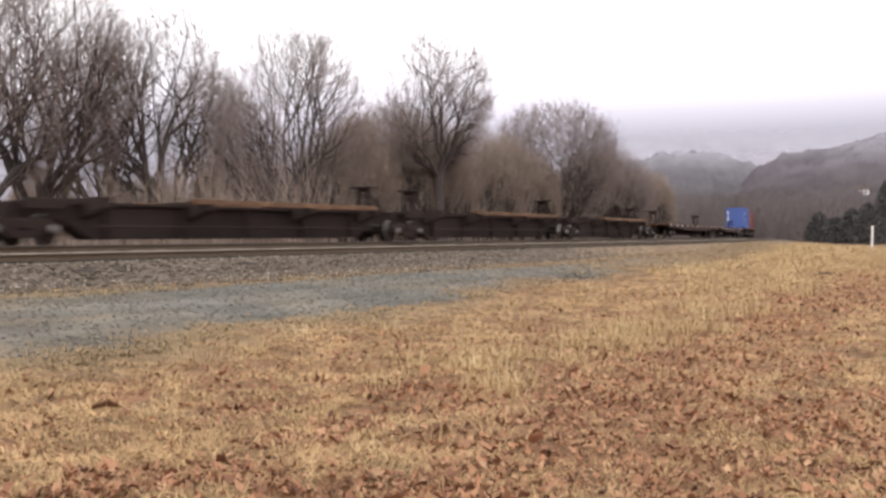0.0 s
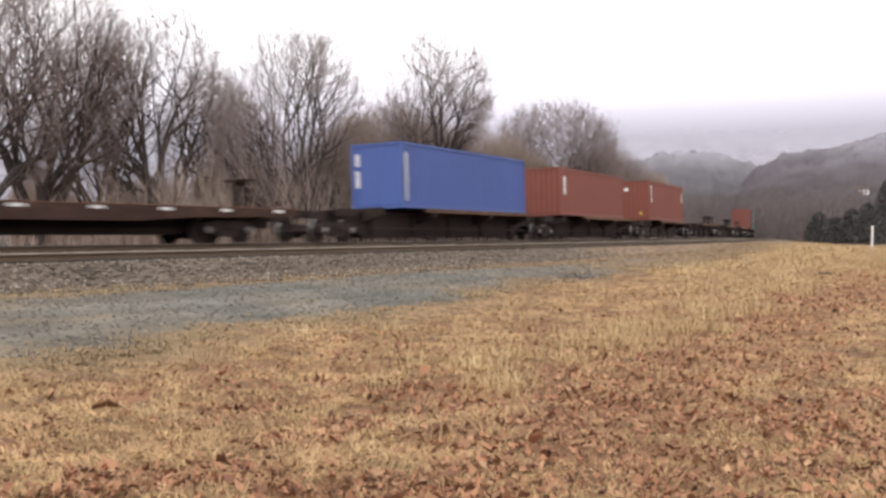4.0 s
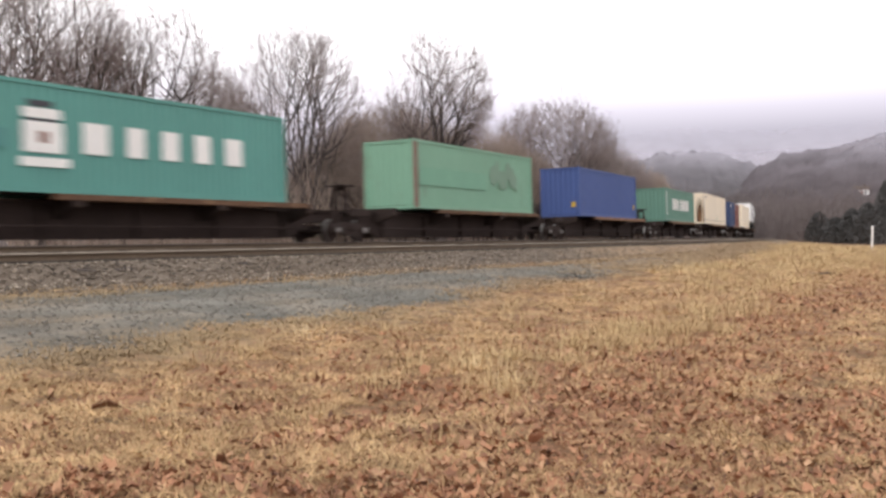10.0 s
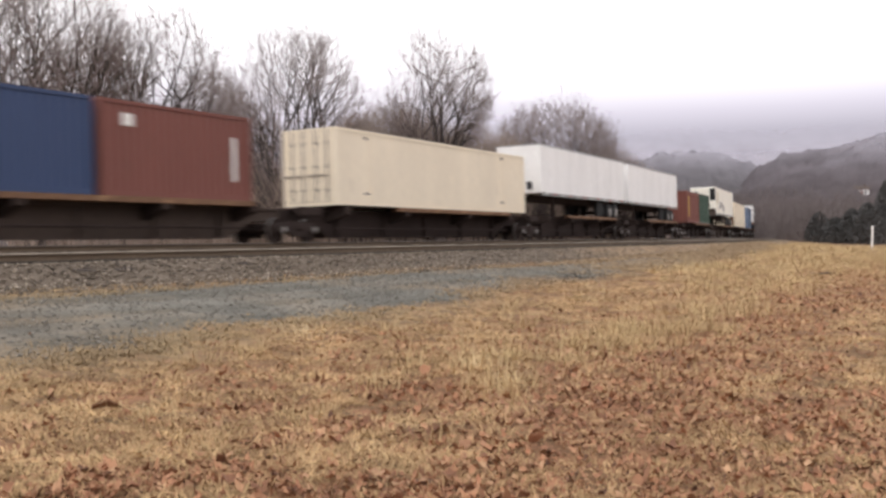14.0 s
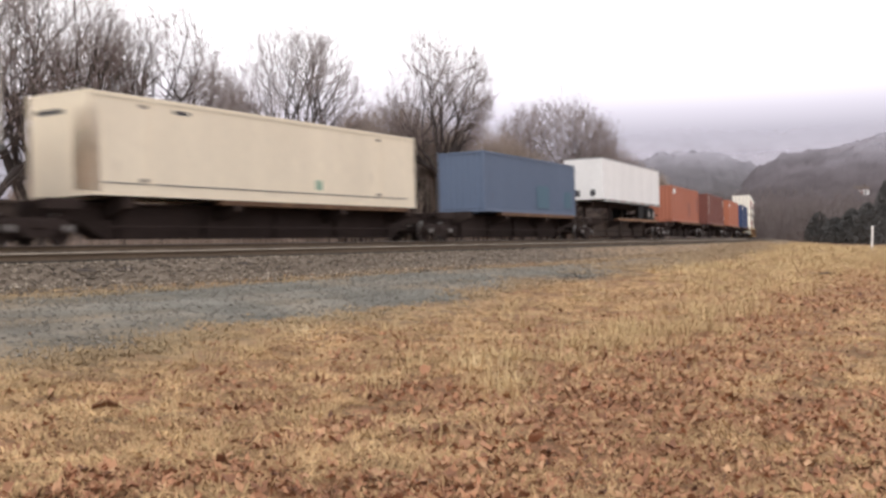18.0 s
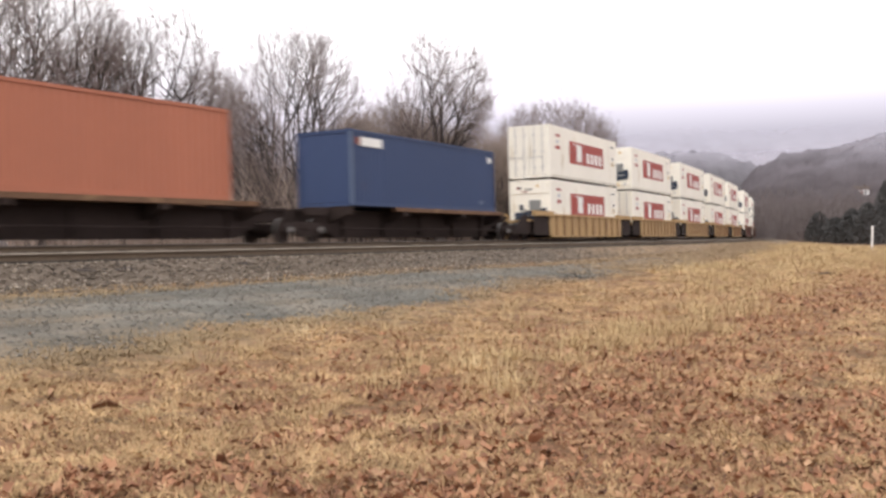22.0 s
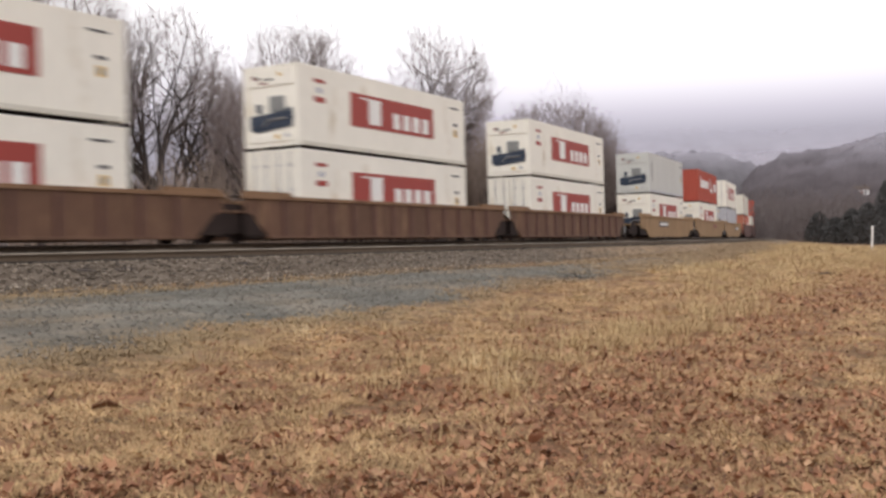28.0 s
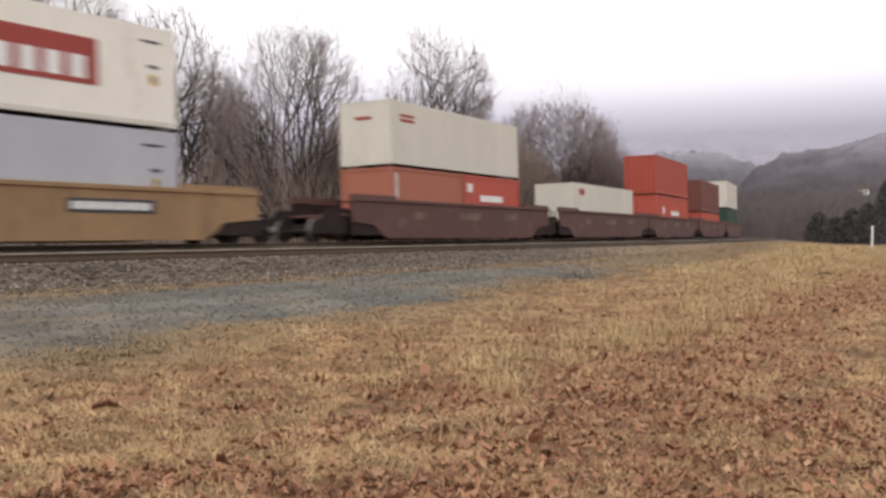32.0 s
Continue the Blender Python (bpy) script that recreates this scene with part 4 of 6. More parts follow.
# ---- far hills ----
def painted_haze(name, low, high, z0, z1, gone):
    """Woods with haze painted in: their colour pales with height, then the surface turns clear."""
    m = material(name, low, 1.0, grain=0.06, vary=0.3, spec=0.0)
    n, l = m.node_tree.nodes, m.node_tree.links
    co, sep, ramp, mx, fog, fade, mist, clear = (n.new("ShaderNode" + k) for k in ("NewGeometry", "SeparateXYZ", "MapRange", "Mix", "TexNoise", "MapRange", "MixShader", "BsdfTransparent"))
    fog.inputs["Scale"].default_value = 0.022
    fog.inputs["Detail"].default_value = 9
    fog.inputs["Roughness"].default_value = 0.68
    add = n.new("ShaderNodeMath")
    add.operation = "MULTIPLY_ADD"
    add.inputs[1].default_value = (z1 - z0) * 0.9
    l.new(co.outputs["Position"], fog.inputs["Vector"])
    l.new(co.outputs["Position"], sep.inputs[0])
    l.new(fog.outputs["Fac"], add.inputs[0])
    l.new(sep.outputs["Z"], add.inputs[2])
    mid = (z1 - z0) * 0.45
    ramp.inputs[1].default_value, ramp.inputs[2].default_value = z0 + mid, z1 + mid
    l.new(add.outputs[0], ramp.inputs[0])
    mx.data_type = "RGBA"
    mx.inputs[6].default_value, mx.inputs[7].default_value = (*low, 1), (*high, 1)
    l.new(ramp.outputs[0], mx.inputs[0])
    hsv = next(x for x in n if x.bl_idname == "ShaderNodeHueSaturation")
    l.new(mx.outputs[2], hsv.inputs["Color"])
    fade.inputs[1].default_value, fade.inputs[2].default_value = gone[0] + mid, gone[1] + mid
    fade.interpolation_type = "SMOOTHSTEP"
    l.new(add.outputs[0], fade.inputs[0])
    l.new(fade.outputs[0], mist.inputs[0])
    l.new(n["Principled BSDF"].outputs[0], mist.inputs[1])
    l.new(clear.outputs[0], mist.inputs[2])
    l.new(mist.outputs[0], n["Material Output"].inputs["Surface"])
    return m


# The second colour of each is haze painted on towards the crest.
M_RIDGE = painted_haze("ridge_painted_haze", (0.27, 0.25, 0.275), (0.48, 0.45, 0.51), 40, 80, (36, 112))
M_MIDWOOD = painted_haze("midwood_painted_haze", (0.105, 0.096, 0.098), (0.235, 0.225, 0.25), 14, 48, (29, 59))
M_SLOPE = painted_haze("slope_painted_haze", (0.105, 0.09, 0.094), (0.215, 0.197, 0.22), 16, 56, (31, 66))
M_EVERGREEN = blended("evergreen", [(0.082, 0.08, 0.08), (0.108, 0.105, 0.103), (0.095, 0.092, 0.09)], grain=2)


def hill(name, b0, b1, depth, tops, mat, label, ragged, deep=120):
    """A far wooded slope seen along its length: bearings b0 to b1, tops by bearing, its face and crest lumpy with tree crowns."""
    u = np.linspace(b0, b1, int(760 * (b1 - b0)) + 60)
    crest = np.interp(u, [t[0] for t in tops], [t[1] for t in tops])
    v = np.linspace(0, 1, 34)
    U, W = np.meshgrid(u, v)
    d = depth - deep * (1 - W)
    f = W ** 0.85 * 1.05 - 0.05
    crown = drift_noise(U * depth, W * deep, 9.0, 5) + 0.6 * drift_noise(U * depth, W * deep, 4.2, 9) + 0.35 * drift_noise(U * depth, W * deep, 2.1, 12) - 0.95
    Z = crest[None] * f + ragged * 2.2 * crown * np.clip(W * 6, 0, 1)
    V = np.stack([U * d, d - ragged * 0.7 * crown, Z], -1)
    idx = np.arange(V.shape[0] * V.shape[1]).reshape(V.shape[:2])
    F = np.stack([idx[:-1, :-1], idx[:-1, 1:], idx[1:, 1:], idx[1:, :-1]], -1).reshape(-1, 4)
    ob = new(name, raw_mesh(name, V.reshape(-1, 3), F, mat, True))
    return tagged(ob, label, "hill", kind="structure")


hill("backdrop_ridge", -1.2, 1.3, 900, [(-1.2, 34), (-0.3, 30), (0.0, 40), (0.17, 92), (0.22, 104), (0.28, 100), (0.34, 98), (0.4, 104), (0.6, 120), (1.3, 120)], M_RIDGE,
     "grey wooded ridge fading upwards with painted haze", 1.8)
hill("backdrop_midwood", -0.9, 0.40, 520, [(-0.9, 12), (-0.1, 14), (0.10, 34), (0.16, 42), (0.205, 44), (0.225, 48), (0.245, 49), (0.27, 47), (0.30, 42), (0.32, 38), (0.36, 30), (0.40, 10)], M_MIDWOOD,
     "grey woods across the valley, paled upwards by painted haze", 1.6)
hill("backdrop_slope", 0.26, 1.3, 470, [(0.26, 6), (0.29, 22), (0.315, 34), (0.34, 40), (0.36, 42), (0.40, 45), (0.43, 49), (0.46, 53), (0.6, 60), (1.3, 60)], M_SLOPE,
     "brown wooded hillside paling upwards with painted haze", 1.6)


def fan(d0, d1, b0, b1):
    def place(n):
        y = np.random.uniform(d0, d1, n)
        return y * np.random.uniform(b0, b1, n), y
    return place


brush("valley_woods", 4200, fan(190, 320, 0.18, 0.56), 9.0, M_FARTWIG, "leafless grey-brown woods across the field", 12, 1.8, 0.10)
brush("field_hedge", 900, fan(150, 190, 0.315, 0.54), 6.0, M_FARTWIG, "low brown hedge at the field's far side", 9, 2.2)


def evergreen(b, d, h, r, label):
    """A dark conifer: a stem and many drooping sprays."""
    x, y = at_bearing(b, d)
    base = tagged(new("evergreen_tree"), label, "tree", "evergreens across the field")
    base.matrix_basis = pose(x, y, float(ground_z(np.array([x]), np.array([y]))[0][0]))
    V, F = tubes([(0, 0, -0.3, 0, 0, h * 0.95, 0.16, 0.03)], 6)
    new("trunk", raw_mesh("trunk", V, F, M_BARK)).parent = base
    n = 6500
    f = np.random.rand(n) ** 0.8
    t = np.random.rand(n) * 6.28
    rr = r * (1.02 - f ** 1.6) ** 0.6 * np.random.uniform(0.3, 1.05, n)
    p = np.stack([np.cos(t) * rr, np.sin(t) * rr, 0.2 + f * h], -1)
    q = np.random.randn(n, 3, 3) * np.array([0.12, 0.12, 0.11])
    new("crown", raw_mesh("crown", (p[:, None] + q).reshape(-1, 3), np.arange(3 * n).reshape(-1, 3), M_EVERGREEN)).parent = base


for b, d, h, r in ((0.378, 152, 4.4, 2.2), (0.394, 148, 3.6, 2.6), (0.411, 146, 5.0, 2.5), (0.427, 142, 5.8, 2.6), (0.447, 144, 9.2, 2.6), (0.470, 146, 8.2, 3.6)):
    evergreen(b, d, h, r, "dark evergreen standing across the field")


# ---- rolling stock: shared parts ----
def wheel_shape():
    sh = Shape()
    for y, d in ((-0.72, 1), (0.72, -1)):
        prof = [(0.16, -0.08), (0.20, -0.05), (0.33, -0.03), (0.36, -0.07), (0.42, -0.065), (0.425, 0.035), (0.455, 0.045), (0.455, 0.075), (0.36, 0.07), (0.32, 0.03), (0.16, 0.05)]
        sh.lathe([(r, y + d * v) for r, v in prof], (0, 0, 0), 20)
    sh.tube((0, -1.02, 0), (0, 1.02, 0), 0.08, sides=10)
    return sh


def frame_shape():
    """Cast side frame of a freight bogie, with its pedestals and spring pocket."""
    out = [(-1.12, 0.34), (-1.12, 0.56), (-0.98, 0.62), (-0.55, 0.72), (0.55, 0.72), (0.98, 0.62), (1.12, 0.56), (1.12, 0.34), (0.72, 0.34),
           (0.66, 0.46), (0.42, 0.20), (-0.42, 0.20), (-0.66, 0.46), (-0.72, 0.34)]
    return Shape().prism(out, -0.07, 0.07)


def bolster_shape():
    sh = Shape().box(-0.2, 0.2, -1.15, 1.15, 0.42, 0.66, 0.03)
    for y in (-1.0, 1.0):
        for x in (-0.12, 0.0, 0.12):
            sh.tube((x, y, 0.24), (x, y, 0.44), 0.055, sides=8)
    return sh.tube((0, 0, 0.6), (0, 0, 0.78), 0.22, sides=12)


def cap_shape():
    return Shape().lathe([(0.09, 0), (0.115, 0.02), (0.115, 0.07), (0.07, 0.1)], (0, 0, 0), 10)


WHEELSETS = []


def polish_treads(mesh):
    """Gives the running faces of a wheelset their bright steel."""
    mesh.materials.append(M_TREAD)
    for f in mesh.polygons:
        if all(0.415 < math.hypot(mesh.vertices[v].co.x, mesh.vertices[v].co.z) < 0.43 for v in f.vertices):
            f.material_index = 1
    return mesh


def bogie(parent, x):
    """A two-axle freight bogie at x under a vehicle."""
    if "wheelset" not in MESHES:
        polish_treads(shared("wheelset", wheel_shape))
    b = part("bogie", shared("bolster", bolster_shape), M_IRON, parent, at=pose(x, 0, 0))
    for y in (-1.0, 1.0):
        part("side_frame", shared("side_frame", frame_shape), M_IRON, b, at=pose(0, y, 0))
    for dx in (-0.89, 0.89):
        w = part("wheelset", shared("wheelset", wheel_shape), M_IRON, b)
        w.matrix_parent_inverse = pose(dx, 0, 0.42)
        WHEELSETS.append(w)
        for y, turn in ((-1.0, 180), (1.0, 0)):
            part("bearing_cap", shared("bearing_cap", cap_shape), M_STEEL, b, "worn bright bearing cap", at=pose(dx, y + math.copysign(0.06, y), 0.42, 0, 0, turn))
    return b


def coupler_shape():
    return Shape().box(-0.9, 0.1, -0.09, 0.09, 0.74, 0.96, 0.02).box(-1.15, -0.85, -0.16, 0.16, 0.70, 1.0, 0.04)


def hitch_shape():
    """Folding stand that holds a trailer's kingpin."""
    sh = Shape().prism([(-0.2, 0), (0.1, 0), (0.08, 0.95), (-0.1, 0.95)], -0.26, -0.19).prism([(-0.2, 0), (0.1, 0), (0.08, 0.95), (-0.1, 0.95)], 0.19, 0.26)
    sh.box(-0.36, 0.36, -0.42, 0.42, 0.95, 1.02, 0.02).box(-0.08, 0.06, -0.2, 0.2, 0.8, 0.95)
    sh.tube((1.05, -0.15, 0.02), (0.2, -0.15, 0.72), 0.05, sides=8).tube((1.05, 0.15, 0.02), (0.2, 0.15, 0.72), 0.05, sides=8)
    return sh.box(-0.3, 0.4, -0.34, 0.34, 0, 0.05)


def mover(ob, s, length, height=0.0):
    MOVERS.append((ob, s, length, height))
    return ob


def spine_car(s, length, tail=False, hitches=(), shelf=(0.32, 0.86), label="black skeleton intermodal car with rusty side shelves", beam_mat=None):
    """One unit of a skeleton car: a deep centre beam on bogies, with arms and shelves for a box."""
    car = tagged(new("spine_car"), label, "rail car", "intermodal cars of the train")
    L = round(length, 1)

    def beam():
        o = [(0.2, 0.72), (1.7, 0.72), (2.7, 0.17), (L - 2.7, 0.17), (L - 1.7, 0.72), (L - 0.2, 0.72), (L - 0.2, 1.16), (0.2, 1.16)]
        sh = Shape().prism(o, -0.36, 0.36)
        sh.box(0.3, L - 0.3, -0.5, 0.5, 1.12, 1.2)
        for i in range(5):
            x = 3.2 + (L - 6.4) * i / 4
            sh.box(x - 0.06, x + 0.06, -0.5, 0.5, 0.22, 1.12)
        return sh
    part("centre_beam", shared(("beam", L), beam), beam_mat or M_IRON, car)
    for x in (0.14 * L, 0.36 * L, 0.64 * L, 0.86 * L):
        part("cross_arm", shared("cross_arm", lambda: Shape().prism([(-1.3, 1.02), (-1.3, 1.32), (1.3, 1.32), (1.3, 1.02), (0.3, 0.7), (-0.3, 0.7)], -0.16, 0.16, "x")), M_IRON, car, at=pose(x, 0, 0))
    sl = round((shelf[1] - shelf[0]) * L, 1)
    for y in (-1.17, 1.17):
        part("side_shelf", shared(("shelf", sl), lambda: Shape().box(0, sl, -0.13, 0.13, 1.29, 1.35, 0.012).box(0.02, sl - 0.02, -0.135, -0.11, 1.19, 1.30, 0.008).box(0.02, sl - 0.02, 0.11, 0.135, 1.19, 1.30, 0.008)), M_SHELF, car, "rusty and tan steel shelf", at=pose(shelf[0] * L, y, 0))
        part("end_sill", shared("end_sill", lambda: Shape().box(0, 1.3, -0.1, 0.1, 0.95, 1.25, 0.02)), M_IRON, car, at=pose(0.15, y * 0.8, 0))
        part("side_pipe", shared(("pipe", L), lambda: Shape().tube((2.4, 0, 0.5), (L - 2.4, 0, 0.5), 0.035)), M_IRON, car, at=pose(0, y * 0.75, 0))
    for h in hitches:
        part("trailer_hitch", shared("hitch", hitch_shape), M_IRON, car, "black trailer hitch stand", at=pose(h, 0, 1.2))
    bogie(car, 0.0)
    if tail:
        bogie(car, L - 0.6)
        part("coupler", shared("coupler", coupler_shape), M_IRON, car, at=pose(L + 0.3, 0, 0, 0, 0, 180))
    return mover(car, s, length)


def flat_car(s, length, hitches):
    """A long flat car: planked deck on deep side sills."""
    car = tagged(new("flat_car"), "long empty brown flat car with pale stripes on its sill", "rail car", "intermodal cars of the train")
    L = length
    part("deck", Shape().box(0, L, -1.4, 1.4, 1.06, 1.14, 0.01), M_RUST, car, "rust-brown steel deck")
    for y in (-1.36, 1.36):
        part("side_sill", Shape().prism([(0.1, 0.86), (0.1, 1.12), (L - 0.1, 1.12), (L - 0.1, 0.86), (L - 5, 0.78), (L - 7, 0.66), (7, 0.66), (5, 0.78)], y - 0.05, y + 0.05), M_SILL, car, "grimy brown side sill")
        for i in range(11):
            x = 0.9 + (L - 2.1) * i / 10
            part("reflector", Shape().box(x, x + 0.42, y - 0.058, y + 0.058, 0.98, 1.07), M_MARK, car, "pale reflective stripe")
    part("centre_beam", Shape().prism([(1, 0.75), (L - 1, 0.75), (L - 4.4, 0.3), (4.4, 0.3)], -0.3, 0.3).box(0.3, L - 0.3, -0.3, 0.3, 0.5, 1.06), M_IRON, car)
    for i in range(14):
        x = 1.2 + (L - 2.4) * i / 13
        part("cross_beam", shared("flat_cross", lambda: Shape().prism([(-1.3, 0.95), (-1.3, 1.06), (1.3, 1.06), (1.3, 0.95), (0.3, 0.76), (-0.3, 0.76)], -0.06, 0.06, "x")), M_IRON, car, at=pose(x, 0, 0))
    for h in hitches:
        part("trailer_hitch", shared("hitch", hitch_shape), M_IRON, car, "black folding trailer hitch", at=pose(h, 0, 1.14))
    for x in (3.0, L - 3.0):
        bogie(car, x)
    for x, r in ((0, 0), (L, 180)):
        part("coupler", shared("coupler", coupler_shape), M_IRON, car, at=pose(x, 0, 0, 0, 0, r))
    return mover(car, s, length)


def well_car(s, length, well, mat, label, ribs=0, tail=False, smooth=False, chord=None, rib_mat=None, top=1.33, skirt=False):
    """One unit of a double-stack well car: tall sides hung between bogies."""
    car = tagged(new("well_car"), label, "rail car", "double-stack cars of the train")
    L, a = round(length, 1), round((length - well) / 2, 2)

    def wall():
        o = [(a - 0.1, 0.14), (L - a + 0.1, 0.14), (L - a + 0.25, 0.45), (L - a + 0.25, top), (a - 0.25, top), (a - 0.25, 0.45)]
        if smooth:
            o = [(a - 0.3, 0.10), (L - a + 0.3, 0.10), (L - a + 0.8, 0.30), (L - a + 1.2, 0.62), (L - 0.5, 0.74), (L - 0.5, top), (0.5, top), (0.5, 0.74), (a - 1.2, 0.62), (a - 0.8, 0.30)]
        return Shape().prism(o, -0.04, 0.04)
    for y in (-1.42, 1.42):
        part("side_wall", shared(("side_wall", L, well, smooth, top), wall), mat, car, at=pose(0, y, 0))
        part("top_chord", shared(("top_chord", L, top), lambda: Shape().box(0.45, L - 0.45, -0.11, 0.11, top - 0.09, top + 0.04, 0.015)), chord or mat, car, at=pose(0, y, 0))
        if not smooth:
            part("bottom_chord", shared(("bottom_chord", L, well), lambda: Shape().box(a - 0.1, L - a + 0.1, -0.1, 0.1, 0.12, 0.22, 0.01)), mat, car, at=pose(0, y, 0))
        # The darker rib colour stands in for shade along the ribs' sides.
        for i in range(ribs):
            x = a + well * (i + 0.5) / ribs
            part("rib", shared(("well_rib", top), lambda: Shape().box(-0.05, 0.05, -0.12, 0.12, 0.2, top - 0.08, 0.01)), rib_mat or mat, car, at=pose(x, y, 0))
    for i in range(4):
        part("floor_beam", shared("floor_beam", lambda: Shape().box(-0.2, 0.2, -1.42, 1.42, 0.17, 0.4)), M_IRON, car, at=pose(a + well * (i + 0.5) / 4, 0, 0))
    for y in (-1.40, 1.40):
        for x0 in (0.5, L - 0.5 - max(a, 2.4)):
            part("end_rise", shared(("end_rise", a, top), lambda: Shape().prism([(0, top), (0, top + 0.17), (max(a, 2.4) - 0.15, top + 0.17), (max(a, 2.4), top)], -0.1, 0.1)), chord or mat, car, at=pose(x0, y, 0))
    for x0, x1 in ((0.1, a), (L - a, L - 0.1)):
        part("end_platform", Shape().box(x0, x1, -1.25, 1.25, 0.94, 1.04, 0.02).box(x0, x1, -0.35, 0.35, 0.62, 0.94), mat, car)
    for y in (-0.95, 0.95):
        part("end_rail", shared("end_rail", lambda: Shape().tube((0, 0, 1.04), (0, 0, 1.55), 0.035).tube((0, 0, 1.5), (0.7, 0, 1.5), 0.03).tube((0.7, 0, 1.5), (0.7, 0, 1.04), 0.03)), M_IRON, car, at=pose(0.4, y, 0))
    for y in (-1.16, 1.16):
        part("bogie_cover", shared("bogie_cover", lambda: Shape().prism([(-1.75, 0.3), (1.75, 0.3), (1.3, 0.72), (0.55, 1.24), (-0.55, 1.24), (-1.3, 0.72)], -0.03, 0.03)), M_IRON, car, "black steel plates round the joint", at=pose(0, y, 0))
    for y in (-1.41, 1.41) if skirt else ():
        for x0, turn in ((0.5, 1), (L - 0.5, -1)):
            part("end_skirt", shared(("skirt", a, top, turn), lambda: Shape().prism([(0, 0.98), (turn * (a - 1.3), 0.86), (turn * (a - 0.75), 0.3), (turn * (a - 0.7), top - 0.08), (0, top - 0.08)], -0.02, 0.02)), mat, car, at=pose(x0, y, 0))
    # Dark sheets added to fill the gaps at both well ends.
    for y in (-1.385, 1.385):
        for x0 in (0.5, L - a - 0.3):
            part("end_web", shared(("end_web", a, top), lambda: Shape().box(0, a - 0.2, -0.015, 0.015, 0.24, top - 0.08)), M_IRON, car, "dark sheet filling the gap behind the joint", at=pose(x0, y, 0))
    bogie(car, 0.0)
    if tail:
        bogie(car, L - 0.4)
        part("coupler", shared("coupler", coupler_shape), M_IRON, car, at=pose(L + 0.4, 0, 0, 0, 0, 180))
    return mover(car, s, length)


# ---- boxes ----
def corrugated(length, height, y):
    """A pressed-steel wall with trapezoid folds, along x."""
    sh = Shape()
    x0, x1, z0, z1 = 0.12, length - 0.12, 0.16, height - 0.1
    n = max(4, int((x1 - x0) / 0.278))
    p = (x1 - x0) / n
    pts = []
    for i in range(n):
        b = x0 + i * p
        pts += [(b, 0), (b + 0.26 * p, 0), (b + 0.5 * p, 0.036), (b + 0.76 * p, 0.036)]
    pts.append((x1, 0))
    k = len(sh.v)
    for z in (z0, z1):
        sh.v += [(x, y + d, z) for x, d in pts]
    m = len(pts)
    sh.f += [(k + i, k + i + 1, k + m + i + 1, k + m + i) for i in range(m - 1)]
    return sh


def box_frame(L, H):
    sh = Shape()
    for x in (0, L - 0.14):
        for y in (-1.22, 1.08):
            sh.box(x, x + 0.14, y, y + 0.14, 0.1, H - 0.1)
        sh.box(x + 0.02, x + 0.12, -1.08, 1.08, H - 0.12, H - 0.01)
        sh.box(x + 0.02, x + 0.12, -1.08, 1.08, 0.0, 0.14)
    for y in (-1.22, 1.14):
        sh.box(0.14, L - 0.14, y, y + 0.08, H - 0.11, H - 0.01)
        sh.box(0.14, L - 0.14, y, y + 0.08, 0.01, 0.17)
    return sh


def end_panel(H):
    sh = corrugated(2.44, H, 0.0)
    sh.v = [(y + 0.05, x - 1.22, z) for x, y, z in sh.v]
    return sh


def door_leaf(H):
    sh = Shape().box(0.0, 0.05, 0.0, 1.06, 0.15, H - 0.12, 0.01)
    for z in (0.22, 0.42, 0.62, 0.82):
        sh.box(-0.012, 0.0, 0.06, 1.0, z * H, z * H + 0.05)
    return sh


def rod_shape(H):
    sh = Shape().tube((-0.05, 0, 0.12), (-0.05, 0, H - 0.1), 0.022, sides=6)
    for z in (0.2, 0.5, 0.8):
        sh.box(-0.075, 0.0, -0.05, 0.05, z * H - 0.04, z * H + 0.04)
    return sh.box(-0.08, -0.05, 0, 0.35, 0.38 * H, 0.38 * H + 0.04)


def marks(box, items, y=-1.225):
    """Markings on the near side: (x, z, width, height, material, name)."""
    for x, z, w, h, m, name in items:
        part(name, Shape().box(x, x + w, y - 0.007, y + 0.007, z, z + h), m, box)


